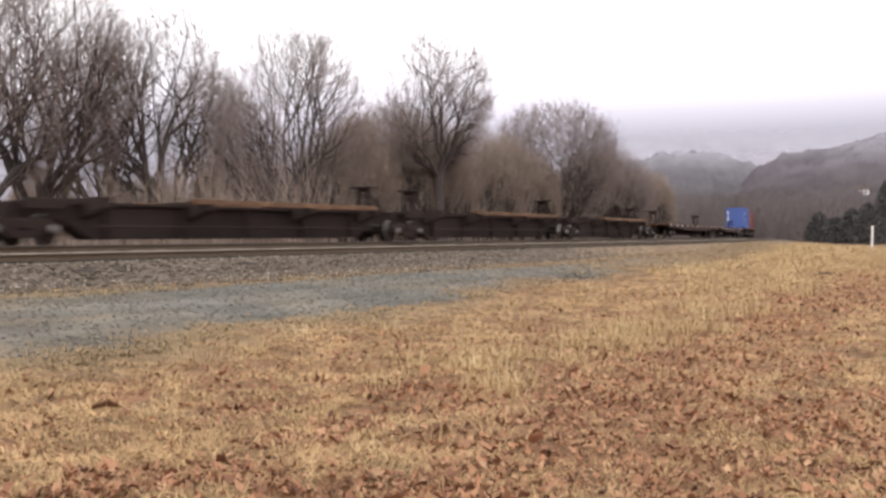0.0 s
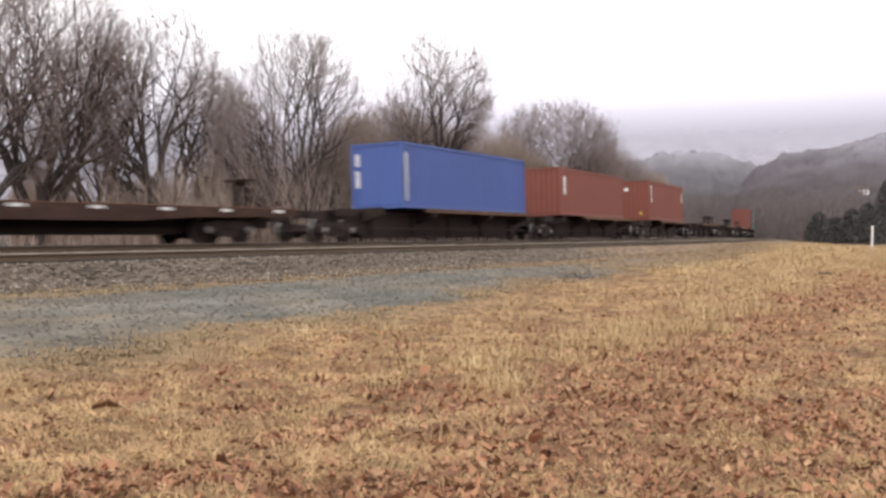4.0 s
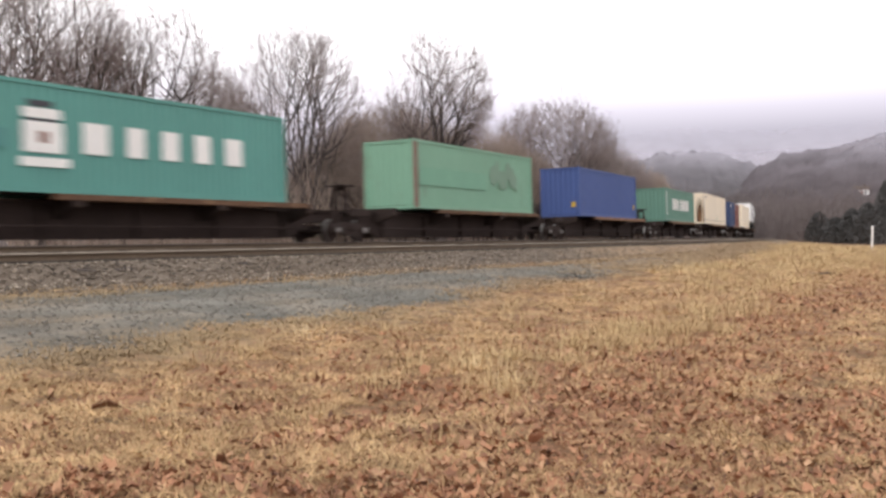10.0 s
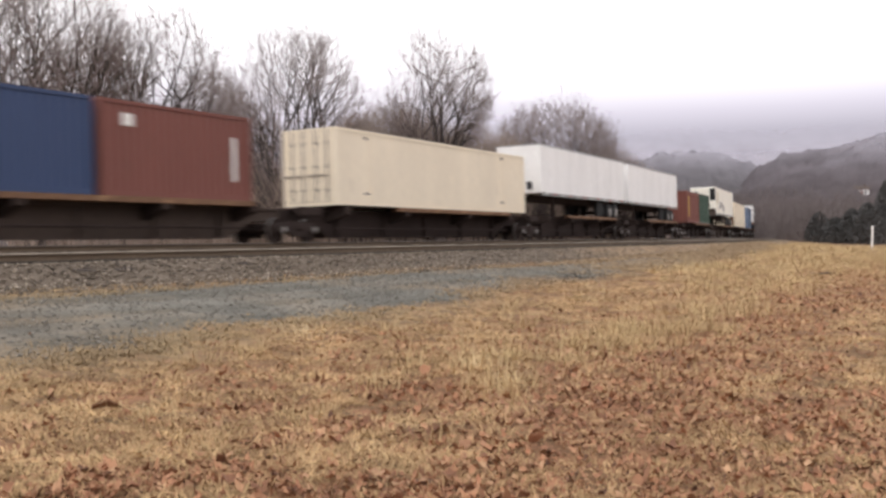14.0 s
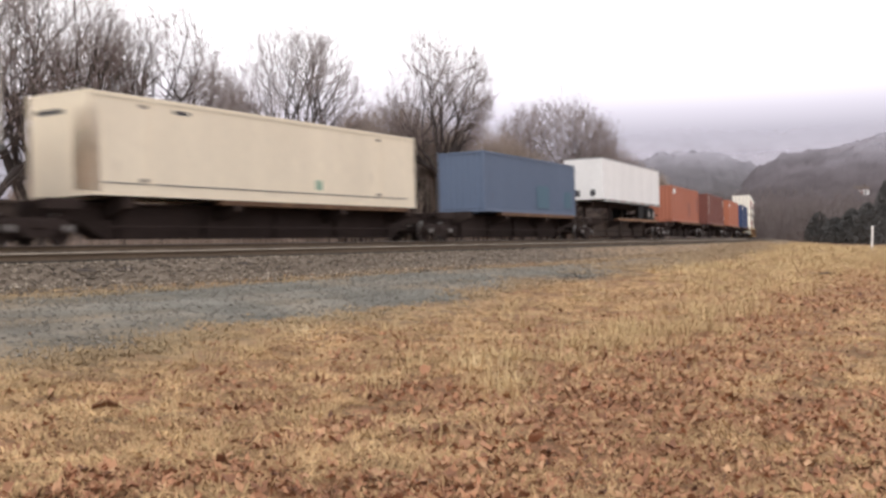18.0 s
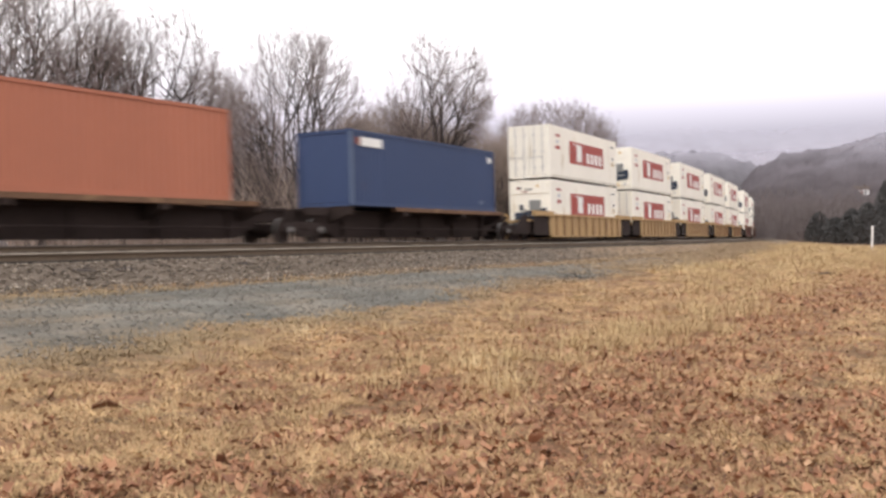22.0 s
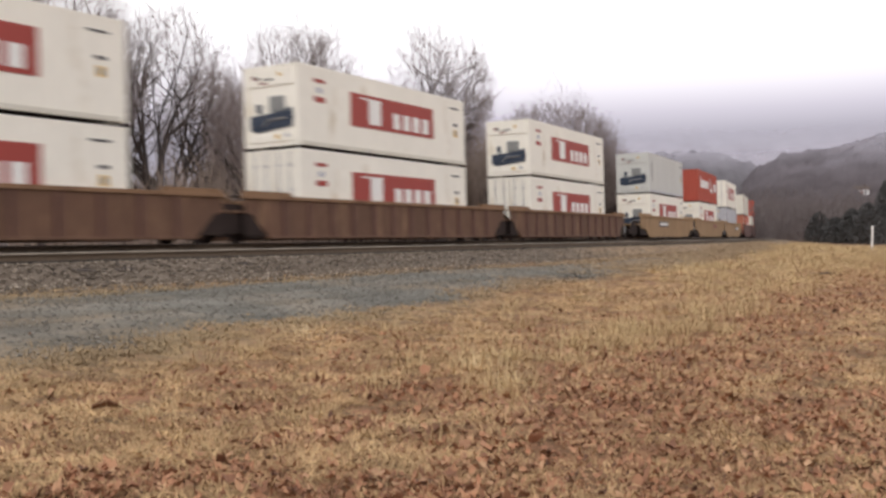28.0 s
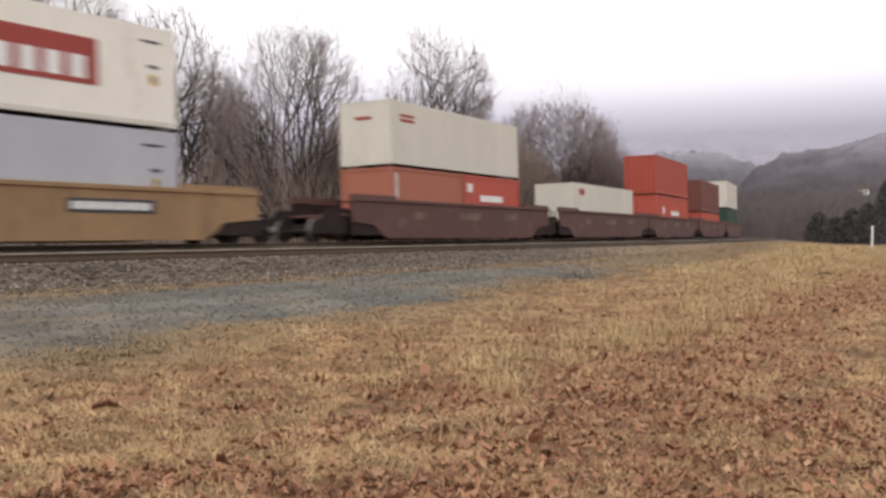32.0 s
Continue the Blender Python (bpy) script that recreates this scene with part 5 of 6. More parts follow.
def container(s, L, H, color, over, smooth=False, lead="panel", label="", category="shipping container", side=(), front=(), roof=None):
    """A shipping box of length L and height H whose leading end is at s, over metres above the rails."""
    box = tagged(new("shipping_container"), label, category, "containers on the train")
    mat = PAINT.get(color, M_REEFER if color == "reefer" else M_WHITE)
    part("frame", shared(("frame", L, H), lambda: box_frame(L, H)), mat, box)
    for y, turn in ((-1.2, 0), (1.2, 180)):
        at = pose(0, y, 0) if not turn else pose(L, y, 0, 0, 0, 180)
        if smooth:
            part("side_panel", shared(("flat_side", L, H), lambda: Shape().box(0.1, L - 0.1, -0.015, 0.05, 0.14, H - 0.1)), mat, box, at=at)
        else:
            part("side_panel", shared(("side_panel", L, H), lambda: corrugated(L, H, 0.0)), mat, box, at=at)
    part("roof_panel", shared(("roof", L), lambda: Shape().box(0.05, L - 0.05, -1.18, 1.18, -0.06, -0.02)), mat, box, at=pose(0, 0, H))
    part("floor_panel", shared(("floor", L), lambda: Shape().box(0.1, L - 0.1, -1.15, 1.15, 0.1, 0.16)), M_IRON, box)
    for x, end in ((0, lead), (L, "panel" if lead != "panel" else "doors")):
        base = pose(x, 0, 0) if x == 0 else pose(L, 0, 0, 0, 0, 180)
        if end == "doors":
            for y in (-1.08, 0.01):
                leaf = part("door", shared(("door", H), lambda: door_leaf(H)), mat, box, at=base @ pose(0.04, y, 0))
                for dy in (0.28, 0.78):
                    part("locking_rod", shared(("rod", H), lambda: rod_shape(H)), M_ALU if color in ("reefer", "white", "cream") else M_GRIME if color == "beige" else mat, leaf, at=pose(0, dy, 0))
        elif end == "reefer":
            part("end_panel", shared(("reefer_end", H), lambda: Shape().box(0.05, 0.1, -1.1, 1.1, 0.12, H - 0.1).box(0.0, 0.06, -1.05, 1.05, H - 0.75, H - 0.15, 0.02).box(0.0, 0.06, -1.05, 1.05, 0.16, 0.45, 0.02)), mat, box, at=base)
            part("cooling_unit", shared(("cooler", H), lambda: Shape().prism([(-0.92, 0.68), (0.62, 0.52), (0.94, 0.62), (0.94, 1.12), (0.3, 1.16), (-0.3, 1.22), (-0.92, 1.36), (-0.98, 1.0)], 0.005, 0.055, "x")
                                        .box(-0.02, 0.05, 0.42, 0.62, 1.2, 1.55, 0.03).box(-0.03, 0.03, 0.2, 0.75, 0.72, 0.95, 0.02)), M_DARKUNIT, box, "dark refrigeration unit behind a guard", at=base)
            part("fan_grille", shared("fan_grille", lambda: Shape().box(-0.01, 0.05, -0.62, 0.06, 1.22, 1.78, 0.02).tube((-0.03, -0.28, 1.5), (0.0, -0.28, 1.5), 0.22, sides=14)), PAINT["grille"], box, "grey fan grille", at=base)
            part("pipework", shared("pipework", lambda: Shape().tube((-0.03, -0.7, 0.98), (-0.03, 0.1, 0.94), 0.03, sides=6).tube((-0.03, 0.1, 0.94), (-0.03, 0.3, 0.72), 0.03, sides=6).box(-0.02, 0.05, -0.8, -0.62, 0.3, 0.45, 0.01)), M_ALU, box, "bright pipes", at=base)
            part("warning_mark", shared(("warn", H), lambda: Shape().box(-0.008, 0.05, -0.35, -0.2, 0.26, 0.42).box(-0.008, 0.05, -0.5, -0.35, H - 0.42, H - 0.3)), M_YELLOWMARK, box, at=base)
            part("label_mark", shared(("rose", H), lambda: Shape().box(-0.008, 0.05, 0.62, 0.78, H - 0.5, H - 0.36).box(-0.008, 0.05, 0.15, 0.45, H - 0.68, H - 0.6)), PAINT["oxide"], box, at=base)
            part("data_plate", shared(("plates", H), lambda: Shape().box(-0.01, 0.05, -0.15, 0.3, H - 0.55, H - 0.48).box(-0.01, 0.05, 0.5, 0.62, H - 0.5, H - 0.38)), M_DARKMARK, box, "small dark plates", at=base)
        else:
            if smooth:
                part("end_panel", shared(("flat_end", H), lambda: Shape().box(0.02, 0.1, -1.1, 1.1, 0.12, H - 0.1)), mat, box, at=base)
            else:
                part("end_panel", shared(("end_panel", H), lambda: end_panel(H)), mat, box, at=base)
    if over > 2.5:
        for x in (0.03, L - 0.17):
            for y in (-1.18, 1.04):
                part("twist_lock", shared("twist_lock", lambda: Shape().box(0, 0.14, 0, 0.14, -0.112, 0.0, 0.02)), M_IRON, box, at=pose(x, y, 0))
    for x in (0, L - 0.178):
        for y in (-1.225, 1.063):
            for z in (0, H - 0.118):
                part("corner_casting", shared("casting", lambda: Shape().box(-0.004, 0.182, -0.0, 0.162, 0, 0.118, 0.01)), mat, box, at=pose(x, y, z))
    marks(box, side)
    for y, z, w, h, m, name in front:
        part(name, Shape().box(-0.012, 0.03, y, y + w, z, z + h), m, box)
    return mover(box, s, L, over)


def lift_posts(box, color):
    """Posts and small fittings at the lifting points of a long smooth-sided box."""
    for x in (2.2, 14.2):
        part("lift_post", Shape().box(x, x + 0.16, -1.236, -1.214, 0.02, HC - 0.02, 0.004), color, box, "lifting post")
        for z in (0.42, 2.55):
            part("fitting", Shape().box(x - 0.34, x - 0.1, -1.236, -1.214, z, z + 0.1, 0.01), M_GRIME, box, "small dark fitting")
    part("top_seam", Shape().box(0.1, C53 - 0.1, -1.233, -1.2265, HC - 0.16, HC - 0.13), PAINT["stain"], box)


def wordmark(x, z, widths, h, m, gap=0.12):
    """A brand word as a row of plain blocks."""
    out = []
    for w in widths:
        out.append((x, z, w, h, m, "lettering_bar"))
        x += w + gap
    return out


def trailer(s, L, label, over=1.2, H=2.75, floor=1.15, front="plain", mat=None, side=()):
    """A road semi-trailer parked on a rail car."""
    mat = mat or M_WHITE
    t = tagged(new("semi_trailer"), label, "trailer", "trailers on the train")
    z0, z1 = floor, floor + H
    part("body", Shape().box(0, L, -1.28, 1.28, z0 + 0.12, z1 - 0.04, 0.05), mat, t)
    part("top_rail", Shape().box(-0.01, L + 0.01, -1.3, 1.3, z1 - 0.06, z1, 0.01), M_ALU, t, "bright metal roof edge")
    for y in (-1.29, 1.29):
        part("bottom_rail", Shape().box(0, L, y - 0.02, y + 0.02, z0, z0 + 0.16), PAINT["grille"], t)
    part("chassis", Shape().box(0.3, L - 0.1, -0.5, -0.4, z0 - 0.25, z0 + 0.1).box(0.3, L - 0.1, 0.4, 0.5, z0 - 0.25, z0 + 0.1), M_IRON, t)
    for y in (-0.85, 0.85):
        part("landing_leg", Shape().box(2.6, 2.75, y - 0.08, y + 0.08, 0.1, z0).box(2.5, 2.85, y - 0.14, y + 0.14, 0.02, 0.1), M_IRON, t)
    for x in (L - 3.3, L - 2.0):
        for y in (-1.0, 1.0):
            w = part("wheel", shared("trailer_wheel", lambda: Shape().lathe([(0.30, -0.28), (0.46, -0.26), (0.51, -0.2), (0.51, 0.2), (0.46, 0.26), (0.30, 0.28)], (0, 0, 0), 20)), M_BLACK, t, at=pose(x, y, 0.51))
            part("rim", shared("trailer_rim", lambda: Shape().lathe([(0.10, -0.30), (0.27, -0.285), (0.27, 0.285), (0.10, 0.30)], (0, 0, 0), 14)), M_HUB, w)
        part("axle", Shape().tube((x, -1.0, 0.51), (x, 1.0, 0.51), 0.07), M_IRON, t)
    for y in (-1.05, 0.85):
        part("mud_flap", Shape().box(L - 5.2, L - 3.95, y, y + 0.2, 0.22, z0 - 0.04, 0.03), M_BLACK, t, "black rubber flap before the wheels")
    for i in range(int(L / 1.25)):
        part("reflector", shared("trailer_reflector", lambda: Shape().box(0, 0.42, -0.004, 0.004, 0, 0.06)), PAINT["scarlet"] if i % 2 else M_MARK, t, at=pose(0.5 + 1.25 * i, -1.3125, z0 + 0.07))
    part("rear_guard", Shape().box(L - 0.1, L, -1.1, 1.1, 0.5, 0.6).box(L - 0.1, L, -0.6, -0.5, 0.5, z0).box(L - 0.1, L, 0.5, 0.6, 0.5, z0), M_IRON, t)
    if front == "reefer":
        part("cooling_unit", Shape().box(-0.5, 0, -1.2, 1.2, z0 + 0.6, z1 - 0.14, 0.06).box(-0.52, -0.3, -1.2, 1.2, z0 + 1.5, z0 + 1.56), mat, t, "cream nose-mounted cooling unit")
        part("grille", Shape().box(-0.53, -0.05, -1.225, -0.72, z0 + 1.45, z1 - 0.2, 0.02), M_BLACK, t, "black air grille on the corner")
        for y, z in ((0.62, z1 - 0.55), (-0.62, z0 + 0.95), (0.35, z0 + 0.9)):
            part("port", Shape().tube((-0.52, y, z), (-0.48, y, z), 0.11, sides=10), M_BLACK, t, "round dark port")
        part("nose_plate", Shape().box(-0.12, 0.02, -1.2, 1.2, z0 - 0.1, z0 + 0.6), M_GRIME, t, "grimy plate under the cooling unit")
        part("fuel_tank", Shape().prism([(5.0, z0), (7.6, z0), (7.3, z0 - 0.62), (5.4, z0 - 0.62)], -1.2, -0.6), M_IRON, t, "black fuel tank")
        part("side_guard", Shape().box(9.6, L - 4.1, -1.1, -1.0, 0.35, z0 - 0.05), M_BLACK, t, "black rubber guard")
        part("stain", Shape().box(0.55, 1.9, -1.288, -1.27, z0 + 1.15, z0 + 2.3), PAINT["stain"], t, "yellowed patch")
        for k in range(9):
            cx, cz, rr = 2.6 + 0.52 * k, z0 + 0.75 + 0.45 * math.exp(-((k - 3.2) / 2.2) ** 2), 0.26 + 0.14 * abs(math.sin(2.1 * k))
            line = [(cx + rr * (1.3 * math.cos(0.7 * i + k) + 0.25 * i / 3), -1.284, cz + rr * math.sin(0.9 * i + 0.6 * k) * (1.15 - 0.06 * i)) for i in range(9)]
            loop = Shape()
            for p, q in zip(line, line[1:]):
                loop.tube(p, q, 0.022, sides=5)
            part("scrawl", loop, PAINT["scrawl"], t, "grey painted scrawl")
    else:
        for y in (-0.75, 0.25):
            part("vent", Shape().box(-0.03, 0.02, y, y + 0.3, z0 + 0.35, z0 + 0.75), M_DARKMARK, t, "dark fitting on the nose")
    marks(t, side, -1.287)
    return mover(t, s, L, over)


# ---- the train, front to back; s at the start of the shot ----
BOX = 1.35                                  # floor of a box over the rails on a skeleton car
UNITS = [(-40.0, -21.0), (-20.5, -1.8), (-1.8, 16.4), (16.4, 35.0), (35.0, 53.2)]
for i, (a, b) in enumerate(UNITS):
    spine_car(a, b - a, tail=i in (0, 4), hitches=(b - a - 1.6,) if i != 3 else (b - a - 1.6, 2.0), beam_mat=M_DUST if i == 1 else None)
flat_car(57.3, 26.6, (0.9, 20.6))
flat_car(84.6, 26.6, (25.3,))
SETS = [((114.0, 133.4, 152.2, 170.3, 189.0, 208.0, 226.6), (0, 0, 0, 1, 1, 1)),
        ((229.4, 248.7, 268.2, 288.3, 309.3, 328.4), (0, 0, 0, 0, 0)),
        ((329.2, 349.6, 367.0, 386.6, 403.6, 421.8), (0, 0, 0, 0, 0)),
        ((422.6, 438.6, 458.2, 478.6, 497.2, 516.4), (0, 0, 0, 0, 0)),
        ((517.2, 534.4, 552.0, 570.6, 588.6), (0, 0, 0, 0))]
for cuts, empty in SETS:
    for i in range(len(cuts) - 1):
        n = cuts[i + 1] - cuts[i]
        spine_car(cuts[i], n, tail=i == len(cuts) - 2, hitches=(n - 1.6, 1.5) if empty[i] else (0.9,) if cuts[i] in (268.2, 309.3) else (),
                  beam_mat=M_DUST if cuts[i] in (152.2, 189.0, 349.6, 438.6, 497.2) else None)

C40 = 12.19
C53 = 16.65
C20 = 6.06
HC = 2.9
ST = 2.72
container(118.3, C40, ST, "blue", BOX, label="bright blue steel shipping container on a skeleton car", side=[(0.3, 0.3, 0.12, 2.0, M_MARK, "stripe")], front=[(0.85, 0.9, 0.14, 0.7, M_MARK, "stripe"), (0.85, 1.8, 0.14, 0.5, M_MARK, "stripe")])
container(135.6, C40, ST, "oxide", BOX, label="faded red-brown corrugated shipping container", side=[(0.5, 1.2, 0.3, 1.0, M_MARK, "marking")])
container(154.6, C40, HC, "oxide", BOX, label="red-brown shipping container with white code marks",
          side=wordmark(0.62, 2.2, (0.24,), 0.34, M_MARK) + wordmark(0.62, 1.75, (0.24,), 0.36, M_MARK) + wordmark(0.62, 1.3, (0.24,), 0.36, M_MARK) + [(11.2, 1.75, 0.35, 0.2, M_YELLOWMARK, "marking"), (11.7, 1.5, 0.18, 0.9, M_MARK, "marking")],
          front=[(0.3, 2.15, 0.3, 0.25, M_MARK, "lettering_bar"), (0.7, 2.15, 0.35, 0.25, M_MARK, "lettering_bar"), (-0.7, 0.4, 0.22, 0.22, M_YELLOWMARK, "marking")])
container(233.1, C40, HC, "brown", BOX, label="brown shipping container with a blue and white band",
          side=[(0.16, 0.5, 0.44, 1.82, M_BLUEMARK, "band"), (0.16, 2.4, 0.48, 0.34, M_MARK, "marking"), (0.16, 2.02, 0.2, 0.24, M_MARK, "lettering_bar")] + [(0.22, 0.58 + 0.29 * i, 0.30, 0.17, M_MARK, "lettering_bar") for i in range(4)] + [(11.3, 0.3, 0.55, 2.3, PAINT["oxide"], "patch")] + [(11.75, 1.0, 0.12, 0.12, M_MARK, "marking")])
container(252.05, C40, HC, "teal", BOX, label="teal shipping container with large white lettering blocks",
          side=[(2.0, 1.94, 1.15, 0.26, M_MARK, "emblem"), (2.0, 1.05, 1.2, 0.8, M_MARK, "emblem"), (1.9, 0.68, 1.5, 0.24, M_MARK, "emblem"), (2.15, 2.24, 0.75, 0.16, M_DARKMARK, "emblem"), (2.05, 1.86, 1.05, 0.06, M_DARKMARK, "emblem"),
                (2.45, 1.3, 0.35, 0.3, PAINT["tangerine"], "emblem"), (0.6, 1.1, 0.9, 0.5, PAINT["patchteal"], "patch")]
          + wordmark(3.85, 1.1, (0.85, 0.65, 0.65, 0.65, 0.75), 0.85, M_MARK, 0.66))
MOSSY = container(272.6, C40, HC, "green", BOX, label="weathered pale green shipping container with rust streaks",
          side=[(0.0, 0.05, 0.32, 2.75, PAINT["brown"], "corner_post"), (0.4, 1.0, 6.4, 0.75, PAINT["patchgreen"], "patch")])
for k in range(7):
    cx, cz, w, h = 7.6 + 0.42 * k, 1.75 + 0.3 * math.sin(1.9 * k), 0.34 + 0.12 * math.cos(2.7 * k), 0.5 + 0.2 * math.sin(3.1 * k)
    part("stain", Shape().prism([(cx - w, cz), (cx - 0.6 * w, cz + 0.8 * h), (cx + 0.3 * w, cz + h), (cx + w, cz + 0.3 * h), (cx + 0.7 * w, cz - 0.8 * h), (cx - 0.3 * w, cz - h)], -1.224 - 0.001 * k, -1.214), PAINT["moss"], MOSSY, "brownish weathering stain")
container(292.1, C40, HC, "royal", BOX, label="royal blue steel shipping container", front=[(-0.95, 0.55, 0.25, 0.3, M_YELLOWMARK, "marking")], side=[(11.4, 0.6, 0.2, 0.35, M_YELLOWMARK, "marking")])
container(313.2, C40, 2.6, "seagreen", BOX, label="sea-green shipping container with white lettering blocks",
          side=wordmark(2.85, 0.93, (0.34,) * 5, 0.87, M_MARK, 0.19) + wordmark(5.95, 0.93, (0.30,) * 8, 0.87, M_MARK, 0.17)
          + [(0.45, 0.55 + 0.27 * i, 0.26, 0.17, M_MARK, "marking") for i in range(7)] + [(11.2, 1.9, 0.5, 0.2, PAINT["faded"], "marking")])
RUSTY = container(330.7, C53, HC, "beige", BOX, True, label="beige smooth-sided domestic container with rust runs",
          side=[(1.7, 2.45, 0.5, 0.14, M_DARKMARK, "marking"), (0.4, 0.35, 15.6, 0.03, M_DARKMARK, "rub_line"), (9.2, 0.45, 0.35, 0.35, PAINT["green"], "marking")])
lift_posts(RUSTY, PAINT["beige"])
part("rust_smear", Shape().box(0.006, 0.016, -1.06, -0.45, 0.15, 2.5), M_SMEAR, RUSTY, "broad brown rust smear")
part("rust_smear", Shape().box(0.006, 0.016, 0.35, 1.0, 0.2, 1.9), M_SMEAR, RUSTY, "brown rust smear")
part("rust_smear", Shape().box(-0.004, 0.004, -1.215, -1.09, 0.12, 2.75), M_SMEAR, RUSTY, "rusty corner post")
part("rust_smear", Shape().box(0.0, 0.5, -1.232, -1.2255, 0.1, 2.7), M_SMEARSIDE, RUSTY, "brown rust smear")
part("marking", Shape().box(0.004, 0.018, -0.3, 0.8, 2.35, 2.48), M_DARKMARK, RUSTY)
container(352.1, C20, ST, "navy", BOX, label="short navy blue shipping container", side=[(0.9, 2.2, 1.0, 0.22, M_MARK, "marking")])
container(358.4, C20, ST, "brown", BOX, label="short red-brown shipping container", side=[(0.8, 2.0, 0.35, 0.35, M_MARK, "marking"), (5.2, 0.6, 0.15, 1.4, M_MARK, "marking")])
RIBBED = container(369.1, C53, HC, "beige", BOX, True, "doors", label="beige domestic container with ribbed doors leading")
lift_posts(RIBBED, PAINT["beige"])
trailer(387.9, 15.2, "white semi-trailer parked on a skeleton car")
trailer(404.2, 15.2, "white semi-trailer with a bright roof edge")
container(424.1, C20, ST, "brown", BOX, label="short brown container with yellow code marks", side=[(0.7, 0.5, 0.35, 1.8, M_YELLOWMARK, "marking")])
container(430.3, C20, ST, "darkgreen", BOX, label="short dark green shipping container", side=[(5.0, 0.9, 0.42, 1.3, PAINT["faded"], "lettering_bar")])
trailer(441.0, 16.0, "white refrigerated trailer with grey scrawls on its side", front="reefer", H=2.85, mat=M_REEFER)
CORNER = container(459.7, C53, HC, "beige", BOX, True, label="beige smooth-sided domestic container", side=[(0.4, 0.35, 15.6, 0.03, M_DARKMARK, "rub_line"), (3.2, 2.5, 0.6, 0.12, M_DARKMARK, "marking"), (10.0, 0.5, 0.3, 0.35, PAINT["green"], "marking")])
lift_posts(CORNER, PAINT["beige"])
part("rust_smear", Shape().box(0.006, 0.016, -1.06, -0.6, 0.15, 2.5), M_SMEAR, CORNER, "brown rust smear")
part("rust_smear", Shape().box(0.0, 0.35, -1.232, -1.2255, 0.1, 2.6), M_SMEARSIDE, CORNER, "brown rust smear")
part("marking", Shape().box(0.004, 0.018, -0.2, 0.9, 2.3, 2.44), M_DARKMARK, CORNER)
container(482.8, C40, HC, "slate", BOX, label="slate blue container with repainted darker patches",
          side=[(6.4, 0.3, 1.7, 1.2, PAINT["patchblue"], "patch"), (10.4, 0.4, 1.2, 0.9, PAINT["patchblue"], "patch")])
trailer(500.1, 14.6, "white semi-trailer with two dark fittings on its nose")
container(519.4, C40, HC, "orange", BOX, label="faded orange corrugated shipping container", side=[(0.55, 2.25, 0.9, 0.4, M_MARK, "marking"), (11.2, 0.9, 0.35, 1.3, PAINT["brown"], "patch"), (7.2, 0.5, 0.4, 1.2, PAINT["brown"], "patch")])
container(537.1, C40, HC, "brown", BOX, label="dark brown container with a column of white marks", side=[(0.72, 0.98, 0.24, 0.42, PAINT["cream"], "lettering_bar"), (0.72, 1.5, 0.24, 0.14, PAINT["cream"], "lettering_bar"), (0.72, 1.85, 0.24, 0.34, PAINT["cream"], "lettering_bar"), (0.72, 2.25, 0.24, 0.42, PAINT["cream"], "lettering_bar"),
                (11.3, 2.25, 0.26, 0.28, PAINT["cream"], "lettering_bar"), (11.3, 1.95, 0.2, 0.2, PAINT["cream"], "lettering_bar"), (11.7, 0.6, 0.12, 0.3, M_MARK, "marking")], front=[(0.8, 2.35, 0.2, 0.2, M_YELLOWMARK, "marking")])
container(554.5, C40, HC, "tangerine", BOX, label="orange shipping container with a white emblem", side=[(0.8, 2.1, 0.9, 0.4, M_MARK, "marking")])
container(573.2, C40, HC, "navy", BOX, label="navy blue shipping container with a pale corner post", side=[(0.75, 2.3, 1.5, 0.34, M_MARK, "marking"), (0.4, 2.32, 0.3, 0.3, PAINT["oxide"], "marking"), (11.5, 2.3, 0.35, 0.25, M_MARK, "marking"), (10.6, 0.3, 0.25, 0.2, PAINT["slate"], "marking"), (-0.01, 0.05, 0.2, 2.75, PAINT["slate"], "corner_post")])

WELL = 0.40
UP = WELL + HC + 0.11


def banner(x, z):
    """Red name board with white bars for the brand word."""
    bars = [(x + 1.2, z + 0.16, 0.85, 0.92), (x + 0.6, z + 1.08, 1.5, 0.06)]
    for i in range(4):
        bars.append((x + 2.95 + 0.76 * i, z + 0.14, 0.5, 0.62))
    return (x, z, 6.15, 1.27), bars


def liner(s, over, lead, label, color="reefer", sign=True):
    box = container(s, C40, HC, color, over, True, lead, label, "refrigerated container",
                    side=([(0.95, 2.30, 0.64, 0.13, M_BANNER, "marking"), (0.95, 1.60, 0.64, 0.2, M_BANNER, "marking"), (1.1, 1.93, 0.32, 0.2, PAINT["coolgrey"], "marking")] if sign else [(0.9, 0.9, 0.1, 1.4, M_DARKMARK, "marking")])
                    + [(10.9, 2.42, 0.7, 0.07, M_DARKMARK, "lettering_bar"), (11.15, 1.68, 0.36, 0.1, M_DARKMARK, "lettering_bar"), (11.2, 1.2, 0.24, 0.3, M_YELLOWMARK, "marking"), (11.24, 1.26, 0.16, 0.18, M_DARKMARK, "marking")])
    part("bottom_rail", shared("scuffed_rail", lambda: Shape().box(0.2, C40 - 0.2, -1.236, -1.2255, 0.02, 0.16, 0.003)), PAINT["cream"] if color == "reefer" else PAINT["coolgrey"], box, "scuffed lower rail")
    if sign:
        (x, z, w, h), letters = banner(3.2, 0.95)
        b = part("banner", Shape().box(x, x + w, -1.238, -1.214, z, z + h), M_BANNER, box, "red name board with white bars")
        for lx, lz, lw, lh in letters:
            part("marking", Shape().box(lx, lx + lw, -1.243, -1.236, lz, lz + lh), M_MARK, b)
    return box


